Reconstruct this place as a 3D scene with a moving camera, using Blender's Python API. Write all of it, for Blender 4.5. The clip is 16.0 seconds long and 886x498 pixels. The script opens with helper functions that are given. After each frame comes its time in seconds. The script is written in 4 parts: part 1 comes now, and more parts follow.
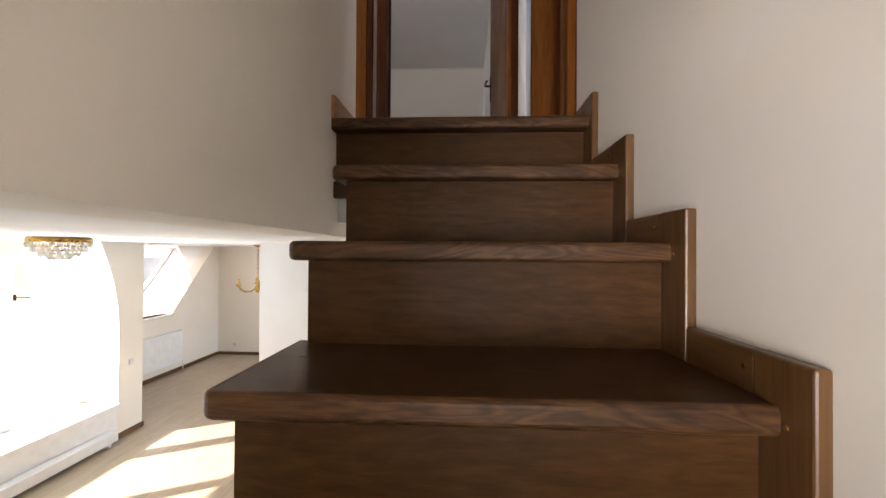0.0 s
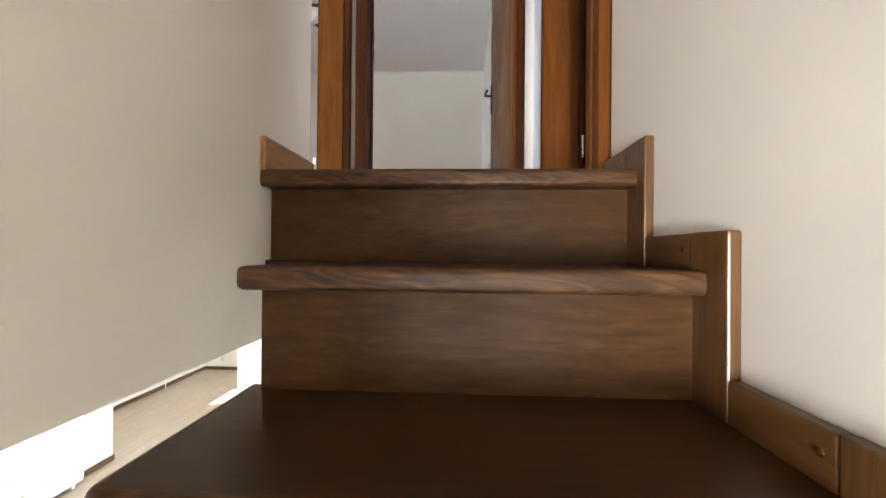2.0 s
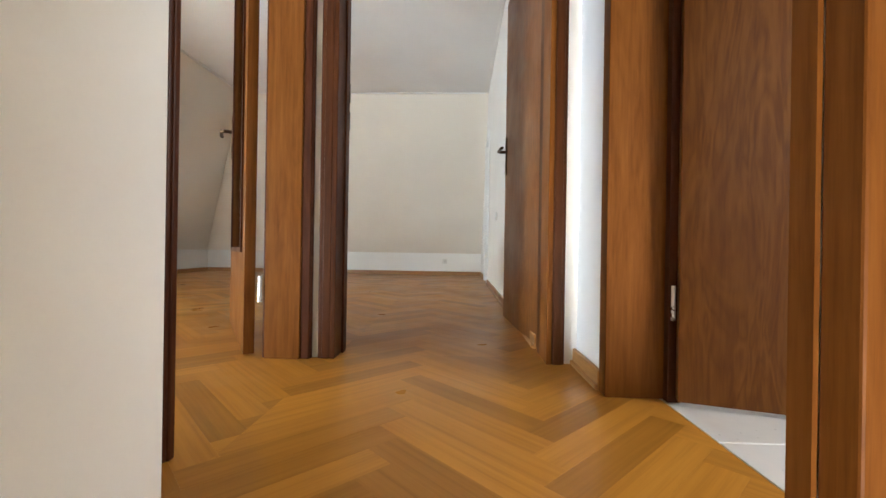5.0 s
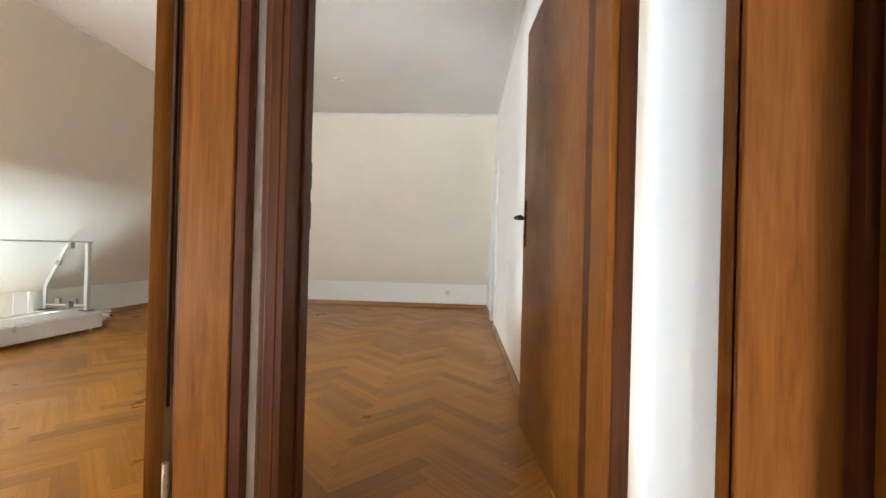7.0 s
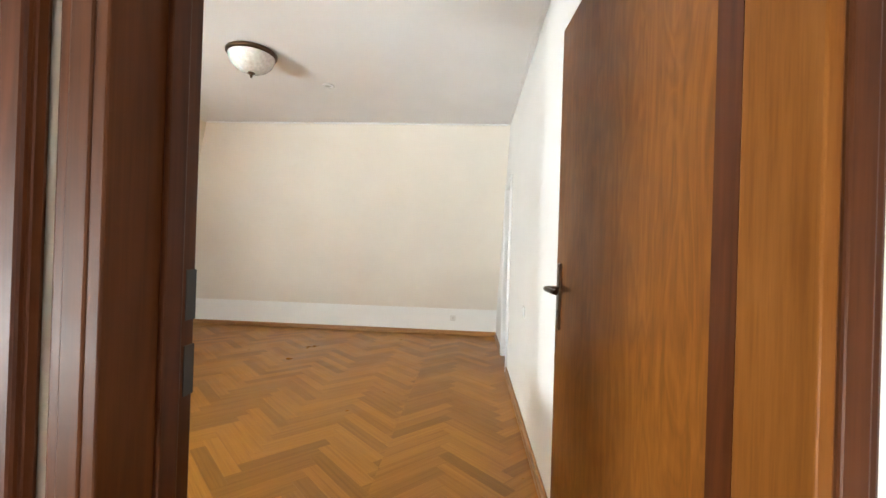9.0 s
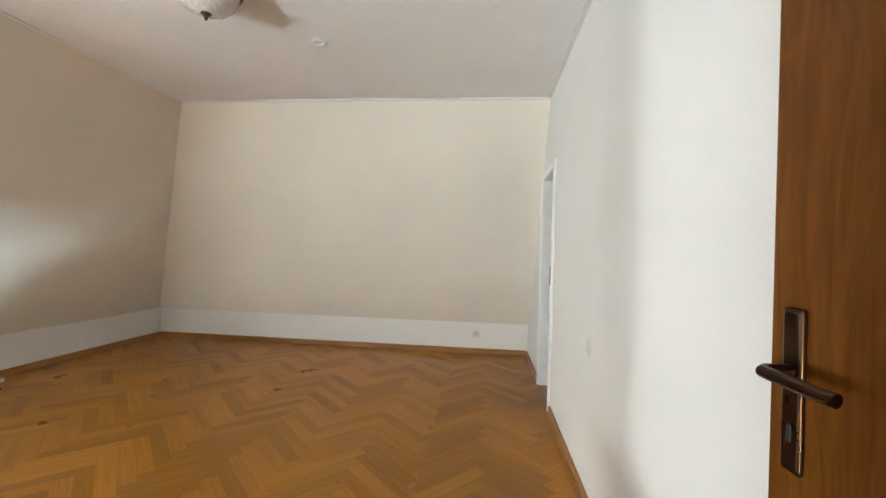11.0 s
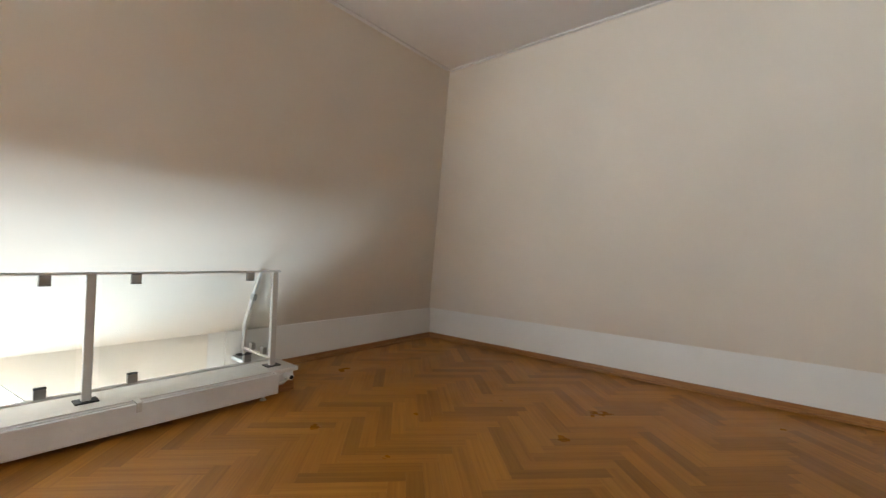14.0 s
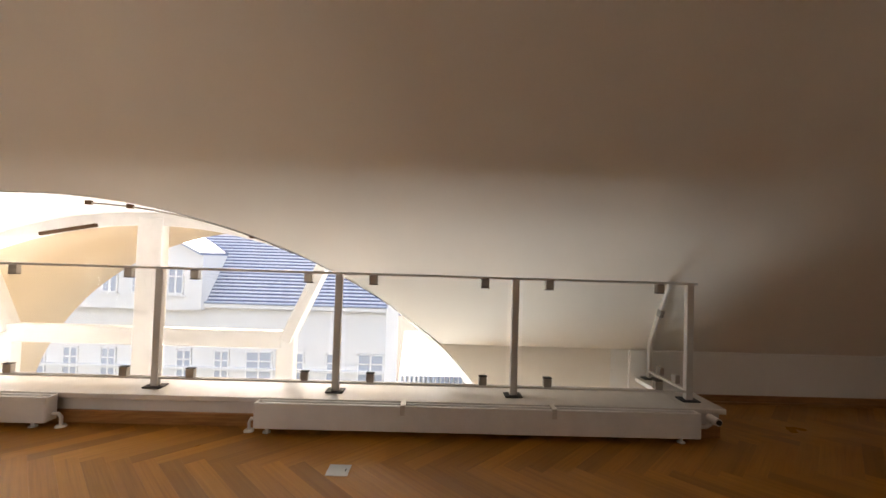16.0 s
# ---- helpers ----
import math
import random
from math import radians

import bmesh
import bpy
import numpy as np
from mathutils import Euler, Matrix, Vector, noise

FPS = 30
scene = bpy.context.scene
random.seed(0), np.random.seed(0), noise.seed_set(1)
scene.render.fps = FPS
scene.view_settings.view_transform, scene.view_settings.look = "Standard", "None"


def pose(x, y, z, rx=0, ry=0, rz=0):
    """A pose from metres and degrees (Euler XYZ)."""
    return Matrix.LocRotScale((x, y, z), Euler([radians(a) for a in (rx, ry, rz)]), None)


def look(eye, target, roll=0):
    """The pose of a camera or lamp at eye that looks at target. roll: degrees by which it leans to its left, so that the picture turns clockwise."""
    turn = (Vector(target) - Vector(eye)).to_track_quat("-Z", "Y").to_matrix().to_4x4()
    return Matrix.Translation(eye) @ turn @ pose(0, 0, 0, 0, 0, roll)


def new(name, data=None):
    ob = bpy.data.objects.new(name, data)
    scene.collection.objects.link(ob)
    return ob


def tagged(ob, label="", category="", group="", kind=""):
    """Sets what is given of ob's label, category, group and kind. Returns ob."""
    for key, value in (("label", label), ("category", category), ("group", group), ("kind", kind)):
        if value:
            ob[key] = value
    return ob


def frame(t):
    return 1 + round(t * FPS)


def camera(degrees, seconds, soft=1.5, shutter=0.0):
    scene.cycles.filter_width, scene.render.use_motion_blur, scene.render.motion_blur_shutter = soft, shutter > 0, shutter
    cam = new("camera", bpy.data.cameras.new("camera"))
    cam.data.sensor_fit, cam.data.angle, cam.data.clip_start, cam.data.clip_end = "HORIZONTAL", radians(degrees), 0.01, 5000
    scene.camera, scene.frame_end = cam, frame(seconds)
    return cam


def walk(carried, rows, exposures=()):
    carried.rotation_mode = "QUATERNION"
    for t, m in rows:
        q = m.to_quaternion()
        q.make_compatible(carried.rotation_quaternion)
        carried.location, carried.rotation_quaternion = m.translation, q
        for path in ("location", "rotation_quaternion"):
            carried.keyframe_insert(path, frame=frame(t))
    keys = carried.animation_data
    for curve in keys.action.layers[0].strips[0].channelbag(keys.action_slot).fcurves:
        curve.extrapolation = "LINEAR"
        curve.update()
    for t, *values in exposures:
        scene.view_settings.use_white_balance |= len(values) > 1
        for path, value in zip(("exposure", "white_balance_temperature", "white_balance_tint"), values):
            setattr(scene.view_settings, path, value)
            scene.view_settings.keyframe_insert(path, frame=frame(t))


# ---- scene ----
cam = camera(94.4, 16.0, soft=1.5)
PATH = [
    (0, (1.752, -1.433, -0.477), (1.648, 0.565, -0.459), 0.4),
    (0.5, (1.775, -1.315, -0.417), (1.667, 0.682, -0.401), 0.3),
    (1, (1.783, -1.201, -0.344), (1.674, 0.796, -0.331), 0.5),
    (1.5, (1.783, -1.116, -0.272), (1.672, 0.881, -0.258), 0.5),
    (2, (1.775, -0.985, -0.201), (1.671, 1.012, -0.191), 0.5),
    (2.5, (1.774, -0.868, -0.13), (1.676, 1.129, -0.121), 0.7),
    (3, (1.796, -0.748, -0.026), (1.7, 1.25, -0.016), 0.9),
    (3.5, (1.797, -0.614, 0.101), (1.706, 1.384, 0.105), 0.9),
    (4, (1.766, -0.502, 0.208), (1.675, 1.496, 0.211), 0.8),
    (4.5, (1.723, -0.397, 0.324), (1.637, 1.602, 0.324), 0.8),
    (7, (1.68, 0.266, 0.886), (1.577, 2.264, 0.893), 1.5),
    (7.5, (1.695, 0.376, 1.007), (1.582, 2.373, 1.007), 1.4),
    (8, (1.68, 0.514, 1.065), (1.558, 2.51, 1.069), 1.6),
    (8.5, (1.67, 0.662, 1.143), (1.536, 2.657, 1.146), 1.6),
    (9, (1.659, 0.841, 1.183), (1.525, 2.837, 1.19), 1.8),
    (11.5, (1.471, 1.919, 1.22), (1.194, 3.899, 1.226), 1.5),
    (12, (1.397, 2.141, 1.184), (0.934, 4.087, 1.192), 1.6),
    (12.5, (1.285, 2.367, 1.153), (0.654, 4.265, 1.163), 1.4),
    (13, (1.133, 2.553, 1.103), (0.339, 4.389, 1.121), 1.6),
    (13.5, (0.948, 2.696, 1.087), (-0.067, 4.419, 1.103), 1.8),
    (14, (0.757, 2.705, 1.049), (-0.515, 4.248, 1.074), 2.0),
    (14.5, (0.579, 2.736, 1.017), (-0.94, 4.037, 1.052), 1.8),
    (15, (0.429, 2.722, 0.99), (-1.298, 3.729, 1.035), 2.1),
    (15.5, (0.356, 2.737, 0.99), (-1.566, 3.288, 1.037), 1.9),
    (16, (0.311, 2.734, 0.975), (-1.688, 2.767, 1.028), 1.8),
]
walk(cam, [(t, look(eye, target, roll)) for t, eye, target, roll in PATH],
     exposures=[(0, 3.35, 7500, 21), (1, 4.0, 7300, 16), (2, 4.4, 7100, 14), (3, 4.7, 7200, 14), (4.2, 5.0, 7300, 12), (4.7, 4.9, 7300, 12), (7, 5.05, 7600, 12), (8.3, 5.1, 7600, 12), (9, 5.4, 7600, 12), (11.3, 4.95, 7500, 11), (12.5, 4.9, 7350, 12), (13.4, 5.05, 7700, 15), (14.2, 4.35, 7500, 15), (15.3, 3.95, 7900, 18), (16, 3.33, 9400, 27)])

# ---- world and sun ----
SUN_DIR = Vector((-0.885 * 0.793, -0.465 * 0.793, 0.609)).normalized()   # towards the sun
world = bpy.data.worlds.new("sky")
scene.world = world
world.use_nodes = True
wn = world.node_tree.nodes
sky = wn.new("ShaderNodeTexSky")
sky.sky_type = "NISHITA"
sky.sun_disc = False
sky.sun_elevation = math.asin(SUN_DIR.z)
sky.sun_rotation = math.atan2(SUN_DIR.x, SUN_DIR.y)
wn["Background"].inputs["Strength"].default_value = 0.08
world.node_tree.links.new(sky.outputs[0], wn["Background"].inputs[0])
sun_data = bpy.data.lights.new("sun", "SUN")
sun_data.energy, sun_data.angle, sun_data.color = 2.0, radians(0.53), (1.0, 0.97, 0.92)
sun = new("sun", sun_data)
sun.matrix_world = look(SUN_DIR * 40, (0, 0, 0))
# fill lamp added behind the stair to brighten its right wall and risers
stair_glow = bpy.data.lights.new("stair_fill_light", "AREA")
stair_glow.shape, stair_glow.size, stair_glow.size_y = "RECTANGLE", 0.26, 1.3
stair_glow.spread = radians(54)
stair_glow.energy, stair_glow.color = 2.8, (0.95, 0.975, 1.0)
new("stair_fill_light", stair_glow).matrix_world = look((1.45, -3.97, -0.75), (2.25, -2.55, -0.4))
# daylight thrown up by the balcony through the lower lights of the arched window
low_glow = bpy.data.lights.new("lower_window_light", "AREA")
low_glow.shape, low_glow.size, low_glow.size_y = "RECTANGLE", 0.34, 2.5
low_glow.energy, low_glow.color = 12.5, (0.52, 0.77, 1.0)
new("lower_window_light", low_glow).matrix_world = pose(-2.86, 2.55, -1.95, 180, 0, 0)
# sky light of the bathroom window, in its opening
bath_glow = bpy.data.lights.new("bath_window_light", "AREA")
bath_glow.shape, bath_glow.size, bath_glow.size_y = "RECTANGLE", 1.1, 1.0
bath_glow.energy, bath_glow.color = 1.4, (0.95, 0.975, 1.0)
new("bath_window_light", bath_glow).matrix_world = look((3.89, 0.3, 1.55), (2.4, 0.35, 0.8))
# sky light of the arched window's near half
glow = bpy.data.lights.new("window_light", "AREA")
glow.shape, glow.size, glow.size_y = "RECTANGLE", 1.5, 0.55
glow.spread = radians(132)
glow.energy, glow.color = 12.0, (0.72, 0.86, 1.0)
new("window_light", glow).matrix_world = look((-3.05, -1.72, 0.40), (-0.1, 0.6, 2.0))

# ---- plan ----
CEIL = 2.566            # upper ceiling
KNEE = 0.365            # top of the upright knee wall
XK, XT = -2.68, -1.387  # window side: foot and head of the slope
YK, YT = 6.64, 5.315    # far side: foot and head of the slope
XR = 2.05               # right wall of the room
YN = -2.4               # near wall of the room
LOW, LOWCEIL = -2.9, -0.37
RISE, GOING = 0.2235, 0.2865
WL, WR = 1.285, 2.19    # stair walls
AY, AZ, AA, AB = 0.34, -1.55, 3.30, 2.85    # the great arch: centre, half width, height
XW = -3.2               # window plane
XRIM = -5.6             # outer rim of the vault


def slope_x(z):
    """Inner face of the window-side slope or of the wall under it."""
    return XK + max(0.0, z - KNEE) * (XT - XK) / (CEIL - KNEE)


def slope_y(z):
    return YK - max(0.0, z - KNEE) * (YK - YT) / (CEIL - KNEE)


# ---- materials ----
def nodes_of(name):
    m = bpy.data.materials.new(name)
    m.use_nodes = True
    nt = m.node_tree
    return m, nt, nt.nodes["Principled BSDF"]


def ramp(nt, fac, stops):
    r = nt.nodes.new("ShaderNodeValToRGB")
    while len(r.color_ramp.elements) < len(stops):
        r.color_ramp.elements.new(0.5)
    for e, (p, c) in zip(r.color_ramp.elements, stops):
        e.position, e.color = p, (*c, 1)
    nt.links.new(fac, r.inputs[0])
    return r.outputs[0]


def noise_tex(nt, vec, scale, detail=3.0, rough=0.55, distortion=0.0):
    n = nt.nodes.new("ShaderNodeTexNoise")
    n.inputs["Scale"].default_value = scale
    n.inputs["Detail"].default_value = detail
    n.inputs["Roughness"].default_value = rough
    n.inputs["Distortion"].default_value = distortion
    if vec is not None:
        nt.links.new(vec, n.inputs["Vector"])
    return n.outputs["Fac"]


def mapped(nt, source, scale=(1, 1, 1), rot=(0, 0, 0)):
    m = nt.nodes.new("ShaderNodeMapping")
    m.inputs["Scale"].default_value = scale
    m.inputs["Rotation"].default_value = rot
    nt.links.new(source, m.inputs["Vector"])
    return m.outputs[0]


def coords(nt, kind="Object"):
    return nt.nodes.new("ShaderNodeTexCoord").outputs[kind]


def position(nt):
    return nt.nodes.new("ShaderNodeNewGeometry").outputs["Position"]


def mix_rgb(nt, a, b, fac, mode="MIX"):
    m = nt.nodes.new("ShaderNodeMix")
    m.data_type, m.blend_type = "RGBA", mode
    for k, v in ((6, a), (7, b), (0, fac)):
        if isinstance(v, (int, float)):
            m.inputs[k].default_value = v
        elif isinstance(v, tuple):
            m.inputs[k].default_value = (*v, 1)
        else:
            nt.links.new(v, m.inputs[k])
    return m.outputs[2]


def math_node(nt, op, a, b=0.0):
    m = nt.nodes.new("ShaderNodeMath")
    m.operation = op
    for k, v in enumerate((a, b)):
        if isinstance(v, (int, float)):
            m.inputs[k].default_value = v
        else:
            nt.links.new(v, m.inputs[k])
    return m.outputs[0]


def scaled(nt, value, mul, add):
    m = nt.nodes.new("ShaderNodeMath")
    m.operation = "MULTIPLY_ADD"
    nt.links.new(value, m.inputs[0])
    m.inputs[1].default_value, m.inputs[2].default_value = mul, add
    return m.outputs[0]


def bump(nt, bsdf, height, strength, distance=0.002):
    b = nt.nodes.new("ShaderNodeBump")
    b.inputs["Strength"].default_value = strength
    b.inputs["Distance"].default_value = distance
    nt.links.new(height, b.inputs["Height"])
    nt.links.new(b.outputs[0], bsdf.inputs["Normal"])


def plaster(name, colour, dark=0.93, rough=0.85, relief=0.12):
    """Rolled paint: broad faint patches and a fine stipple."""
    m, nt, p = nodes_of(name)
    pos = position(nt)
    broad = noise_tex(nt, pos, 1.3, 3)
    fine = noise_tex(nt, pos, 160, 2)
    c = ramp(nt, broad, [(0.3, tuple(v * dark for v in colour)), (0.7, colour)])
    c = mix_rgb(nt, c, tuple(v * 0.9 for v in colour), math_node(nt, "MULTIPLY", fine, 0.25))
    nt.links.new(c, p.inputs["Base Color"])
    p.inputs["Roughness"].default_value = rough
    bump(nt, p, fine, relief, 0.0015)
    return m


def paint(name, colour, rough=0.35, metal=0.0):
    m, nt, p = nodes_of(name)
    n = noise_tex(nt, position(nt), 9, 4)
    c = ramp(nt, n, [(0.3, tuple(v * 0.92 for v in colour)), (0.65, colour)])
    nt.links.new(c, p.inputs["Base Color"])
    r = scaled(nt, noise_tex(nt, position(nt), 40, 2), 0.15, rough - 0.07)
    nt.links.new(r, p.inputs["Roughness"])
    p.inputs["Metallic"].default_value = metal
    return m


def wood(name, dark, mid, light, axis, rough=0.35, grain=1.0, figure=0.5, coat=0.0, vec="pos", vary=0.0, spec=0.5, pore=0.55, short=1.0):
    """Grain that runs along one axis (0, 1, 2): long fibres, pores and a cathedral figure."""
    m, nt, p = nodes_of(name)
    src = position(nt) if vec == "pos" else coords(nt, "UV")
    if vec != "pos":
        axis = 0
    obj = nt.nodes.new("ShaderNodeObjectInfo").outputs["Random"]
    isl = nt.nodes.new("ShaderNodeNewGeometry").outputs["Random Per Island"]
    rnd = obj if vec != "island" else isl
    off = nt.nodes.new("ShaderNodeCombineXYZ")
    nt.links.new(math_node(nt, "MULTIPLY", rnd, 37.0), off.inputs[0])
    nt.links.new(math_node(nt, "MULTIPLY", rnd, 91.0), off.inputs[1])
    nt.links.new(math_node(nt, "MULTIPLY", rnd, 53.0), off.inputs[2])
    add = nt.nodes.new("ShaderNodeVectorMath")
    nt.links.new(src, add.inputs[0])
    nt.links.new(off.outputs[0], add.inputs[1])
    base = add.outputs[0]
    s1, s2, s3 = [9.0] * 3, [60.0] * 3, [260.0] * 3
    s1[axis], s2[axis], s3[axis] = 0.9 * short, 1.6 * short * short, 7.0 * short
    fig = noise_tex(nt, mapped(nt, base, tuple(s1)), 1.0, 3, 0.55, 1.1)
    rings = math_node(nt, "FRACT", math_node(nt, "MULTIPLY", fig, 9.0 * grain))
    rings = math_node(nt, "PINGPONG", rings, 0.5)
    fibre = noise_tex(nt, mapped(nt, base, tuple(s2)), 1.0, 4, 0.65)
    pores = noise_tex(nt, mapped(nt, base, tuple(s3)), 1.0, 2, 0.5)
    f = math_node(nt, "ADD", math_node(nt, "MULTIPLY", rings, figure), math_node(nt, "MULTIPLY", fibre, 1.0 - figure * 0.4))
    c = ramp(nt, f, [(0.22, dark), (0.5, mid), (0.85, light)])
    c = mix_rgb(nt, c, dark, ramp(nt, pores, [(0.55, (0, 0, 0)), (0.75, (pore,) * 3)]))
    if vary:
        tone = ramp(nt, rnd, [(0.0, (1 - vary, 1 - vary * 1.05, 1 - vary * 1.1)), (0.5, (1, 1, 1)), (1.0, (1 + vary * 0.6, 1 + vary * 0.7, 1 + vary * 0.75))])
        c = mix_rgb(nt, c, tone, 1.0, "MULTIPLY")
    nt.links.new(c, p.inputs["Base Color"])
    wear = noise_tex(nt, position(nt), 3.5, 4)
    nt.links.new(ramp(nt, wear, [(0.3, (rough * 0.8,) * 3), (0.75, (rough * 1.25,) * 3)]), p.inputs["Roughness"])
    if coat:
        p.inputs["Coat Weight"].default_value = coat
        p.inputs["Coat Roughness"].default_value = 0.12
    p.inputs["Specular IOR Level"].default_value = spec
    if pore > 0.3:
        bump(nt, p, pores, 0.18 * pore, 0.0006)
    return m


def metal(name, colour, rough):
    m, nt, p = nodes_of(name)
    n = noise_tex(nt, position(nt), 30, 3)
    nt.links.new(ramp(nt, n, [(0.3, tuple(v * 0.8 for v in colour)), (0.7, colour)]), p.inputs["Base Color"])
    nt.links.new(ramp(nt, n, [(0.3, (rough * 0.8,) * 3), (0.7, (rough * 1.3,) * 3)]), p.inputs["Roughness"])
    p.inputs["Metallic"].default_value = 1.0
    return m


def glass(name, tint=(1, 1, 1), rough=0.0):
    m, nt, p = nodes_of(name)
    out = nt.nodes["Material Output"]
    lw = nt.nodes.new("ShaderNodeLayerWeight")
    gloss = scaled(nt, math_node(nt, "POWER", lw.outputs["Facing"], 4.0), 0.6, 0.02)
    tr = nt.nodes.new("ShaderNodeBsdfTransparent")
    tr.inputs[0].default_value = (*tint, 1)
    gl = nt.nodes.new("ShaderNodeBsdfGlossy")
    gl.inputs["Roughness"].default_value = rough
    mx = nt.nodes.new("ShaderNodeMixShader")
    nt.links.new(gloss, mx.inputs[0])
    nt.links.new(tr.outputs[0], mx.inputs[1])
    nt.links.new(gl.outputs[0], mx.inputs[2])
    nt.links.new(mx.outputs[0], out.inputs["Surface"])
    return m


M_WALL = plaster("cream_wall_paint", (0.83, 0.772, 0.685))
M_KNEE = plaster("white_wall_paint", (0.83, 0.825, 0.80))
M_RIGHT = plaster("off_white_wall_paint", (0.85, 0.83, 0.785))
M_EAST = plaster("pale_wall_paint", (0.82, 0.81, 0.785))
# white hall paint with the blue cast of sky light in its colour
M_HALL = plaster("skylit_white_wall_paint", (0.73, 0.775, 0.83))
M_CEIL = plaster("white_ceiling_paint", (0.86, 0.85, 0.84))
M_WHITE = paint("white_lacquer", (0.82, 0.82, 0.81), 0.3)
M_SILL = paint("white_sill_board", (0.78, 0.76, 0.73), 0.22)
M_RAIL = paint("pale_grey_powder_coat", (0.62, 0.60, 0.57), 0.4)
M_CLIP = metal("brushed_steel_clip", (0.42, 0.40, 0.37), 0.35)
M_BLACK = paint("black_rubber", (0.03, 0.03, 0.03), 0.6)
M_DARK_X = wood("dark_stained_oak_x", (0.025, 0.0096, 0.003), (0.046, 0.019, 0.006), (0.074, 0.031, 0.01), 0, 0.34, 1.0, 0.2, 0.0, "pos", 0.0, 0.3, 0.2, 2.0)
# open-grained nosing; lighter than the tread for light caught on its front
M_NOSE = wood("solid_oak_nosing", (0.022, 0.0095, 0.0035), (0.07, 0.032, 0.0125), (0.15, 0.072, 0.03), 0, 0.42, 1.3, 0.6, 0.0, "pos", 0.0, 0.3, 0.6, 2.2)
M_DARK_Y = wood("dark_stained_oak_y", (0.05, 0.023, 0.008), (0.105, 0.049, 0.017), (0.16, 0.08, 0.031), 1, 0.35, 1.0, 0.4, 0.15)
M_DARK_Z = wood("dark_stained_oak_z", (0.05, 0.023, 0.008), (0.115, 0.054, 0.018), (0.165, 0.083, 0.031), 2, 0.35, 1.0, 0.4, 0.15)
M_RISER = wood("dark_stained_riser_oak", (0.036, 0.0145, 0.0038), (0.065, 0.028, 0.0078), (0.10, 0.046, 0.0148), 0, 0.45, 0.7, 0.25, 0.0, "pos", 0.0, 0.18, 0.55, 2.6)
M_DOOR = wood("reddish_door_veneer", (0.10, 0.029, 0.0048), (0.15, 0.048, 0.0078), (0.215, 0.077, 0.0145), 2, 0.36, 0.8, 0.5, 0.0, "pos", 0.0, 0.2, 0.25, 1.8)
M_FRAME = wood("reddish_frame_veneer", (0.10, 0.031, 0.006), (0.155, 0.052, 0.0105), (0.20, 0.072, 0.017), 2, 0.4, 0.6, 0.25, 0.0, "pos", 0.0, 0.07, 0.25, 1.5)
# dark casing veneers, also used for shade on door 1's lining
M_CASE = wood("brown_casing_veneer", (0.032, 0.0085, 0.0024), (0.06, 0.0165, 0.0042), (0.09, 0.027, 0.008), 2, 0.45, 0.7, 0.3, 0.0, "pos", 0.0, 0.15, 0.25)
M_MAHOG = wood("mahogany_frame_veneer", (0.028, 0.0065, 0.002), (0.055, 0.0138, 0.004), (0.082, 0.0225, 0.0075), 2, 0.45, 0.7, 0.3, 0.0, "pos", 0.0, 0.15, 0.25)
M_BASE_X = wood("oak_baseboard_x", (0.21, 0.085, 0.025), (0.37, 0.17, 0.055), (0.47, 0.24, 0.09), 0, 0.35, 0.8, 0.4, 0.15)
M_BASE_Y = wood("oak_baseboard_y", (0.21, 0.085, 0.025), (0.37, 0.17, 0.055), (0.47, 0.24, 0.09), 1, 0.35, 0.8, 0.4, 0.15)
PQ = ((0.31, 0.122, 0.016), (0.42, 0.173, 0.026), (0.50, 0.218, 0.04))
M_PLANK = wood("oak_parquet_block", *PQ, 0, 0.34, 0.4, 0.0, 0.0, "uv", 0.27, 0.22, 0.0)
M_PLANKS = wood("oak_parquet_field", *PQ, 0, 0.34, 0.4, 0.0, 0.0, "island", 0.27, 0.22, 0.0)
M_GAP = paint("brown_joint_filler", (0.22, 0.09, 0.016), 0.6)
M_TILE = paint("pale_floor_tile", (0.62, 0.60, 0.56), 0.3)
M_BRASS = metal("polished_brass", (0.62, 0.38, 0.11), 0.25)
M_BRONZE = metal("dark_bronze", (0.10, 0.058, 0.035), 0.32)
M_STEEL = metal("zinc_hinge", (0.7, 0.7, 0.68), 0.3)
M_GLASS = glass("clear_window_glass", (0.97, 0.985, 0.98))
M_PANEL = glass("clear_railing_glass", (0.985, 0.992, 0.988))
M_SOFFIT = plaster("beige_outdoor_render", (0.62, 0.52, 0.38))
M_STONE = plaster("pale_balcony_stone", (0.42, 0.41, 0.38))
M_FACADE = plaster("pale_house_render", (0.74, 0.74, 0.73))
M_LOWFLOOR = wood("lower_floor_oak", (0.30, 0.225, 0.15), (0.40, 0.315, 0.22), (0.48, 0.39, 0.29), 1, 0.35, 0.6, 0.1, 0.1, "pos", 0.0, 0.3, 0.1)
M_PLASTIC = paint("white_switch_plastic", (0.66, 0.65, 0.62), 0.3)
M_PLATE = paint("grey_metal_floor_plate", (0.45, 0.46, 0.45), 0.35, 0.6)
M_BROWN = paint("dark_brown_lacquer", (0.045, 0.022, 0.013), 0.4)

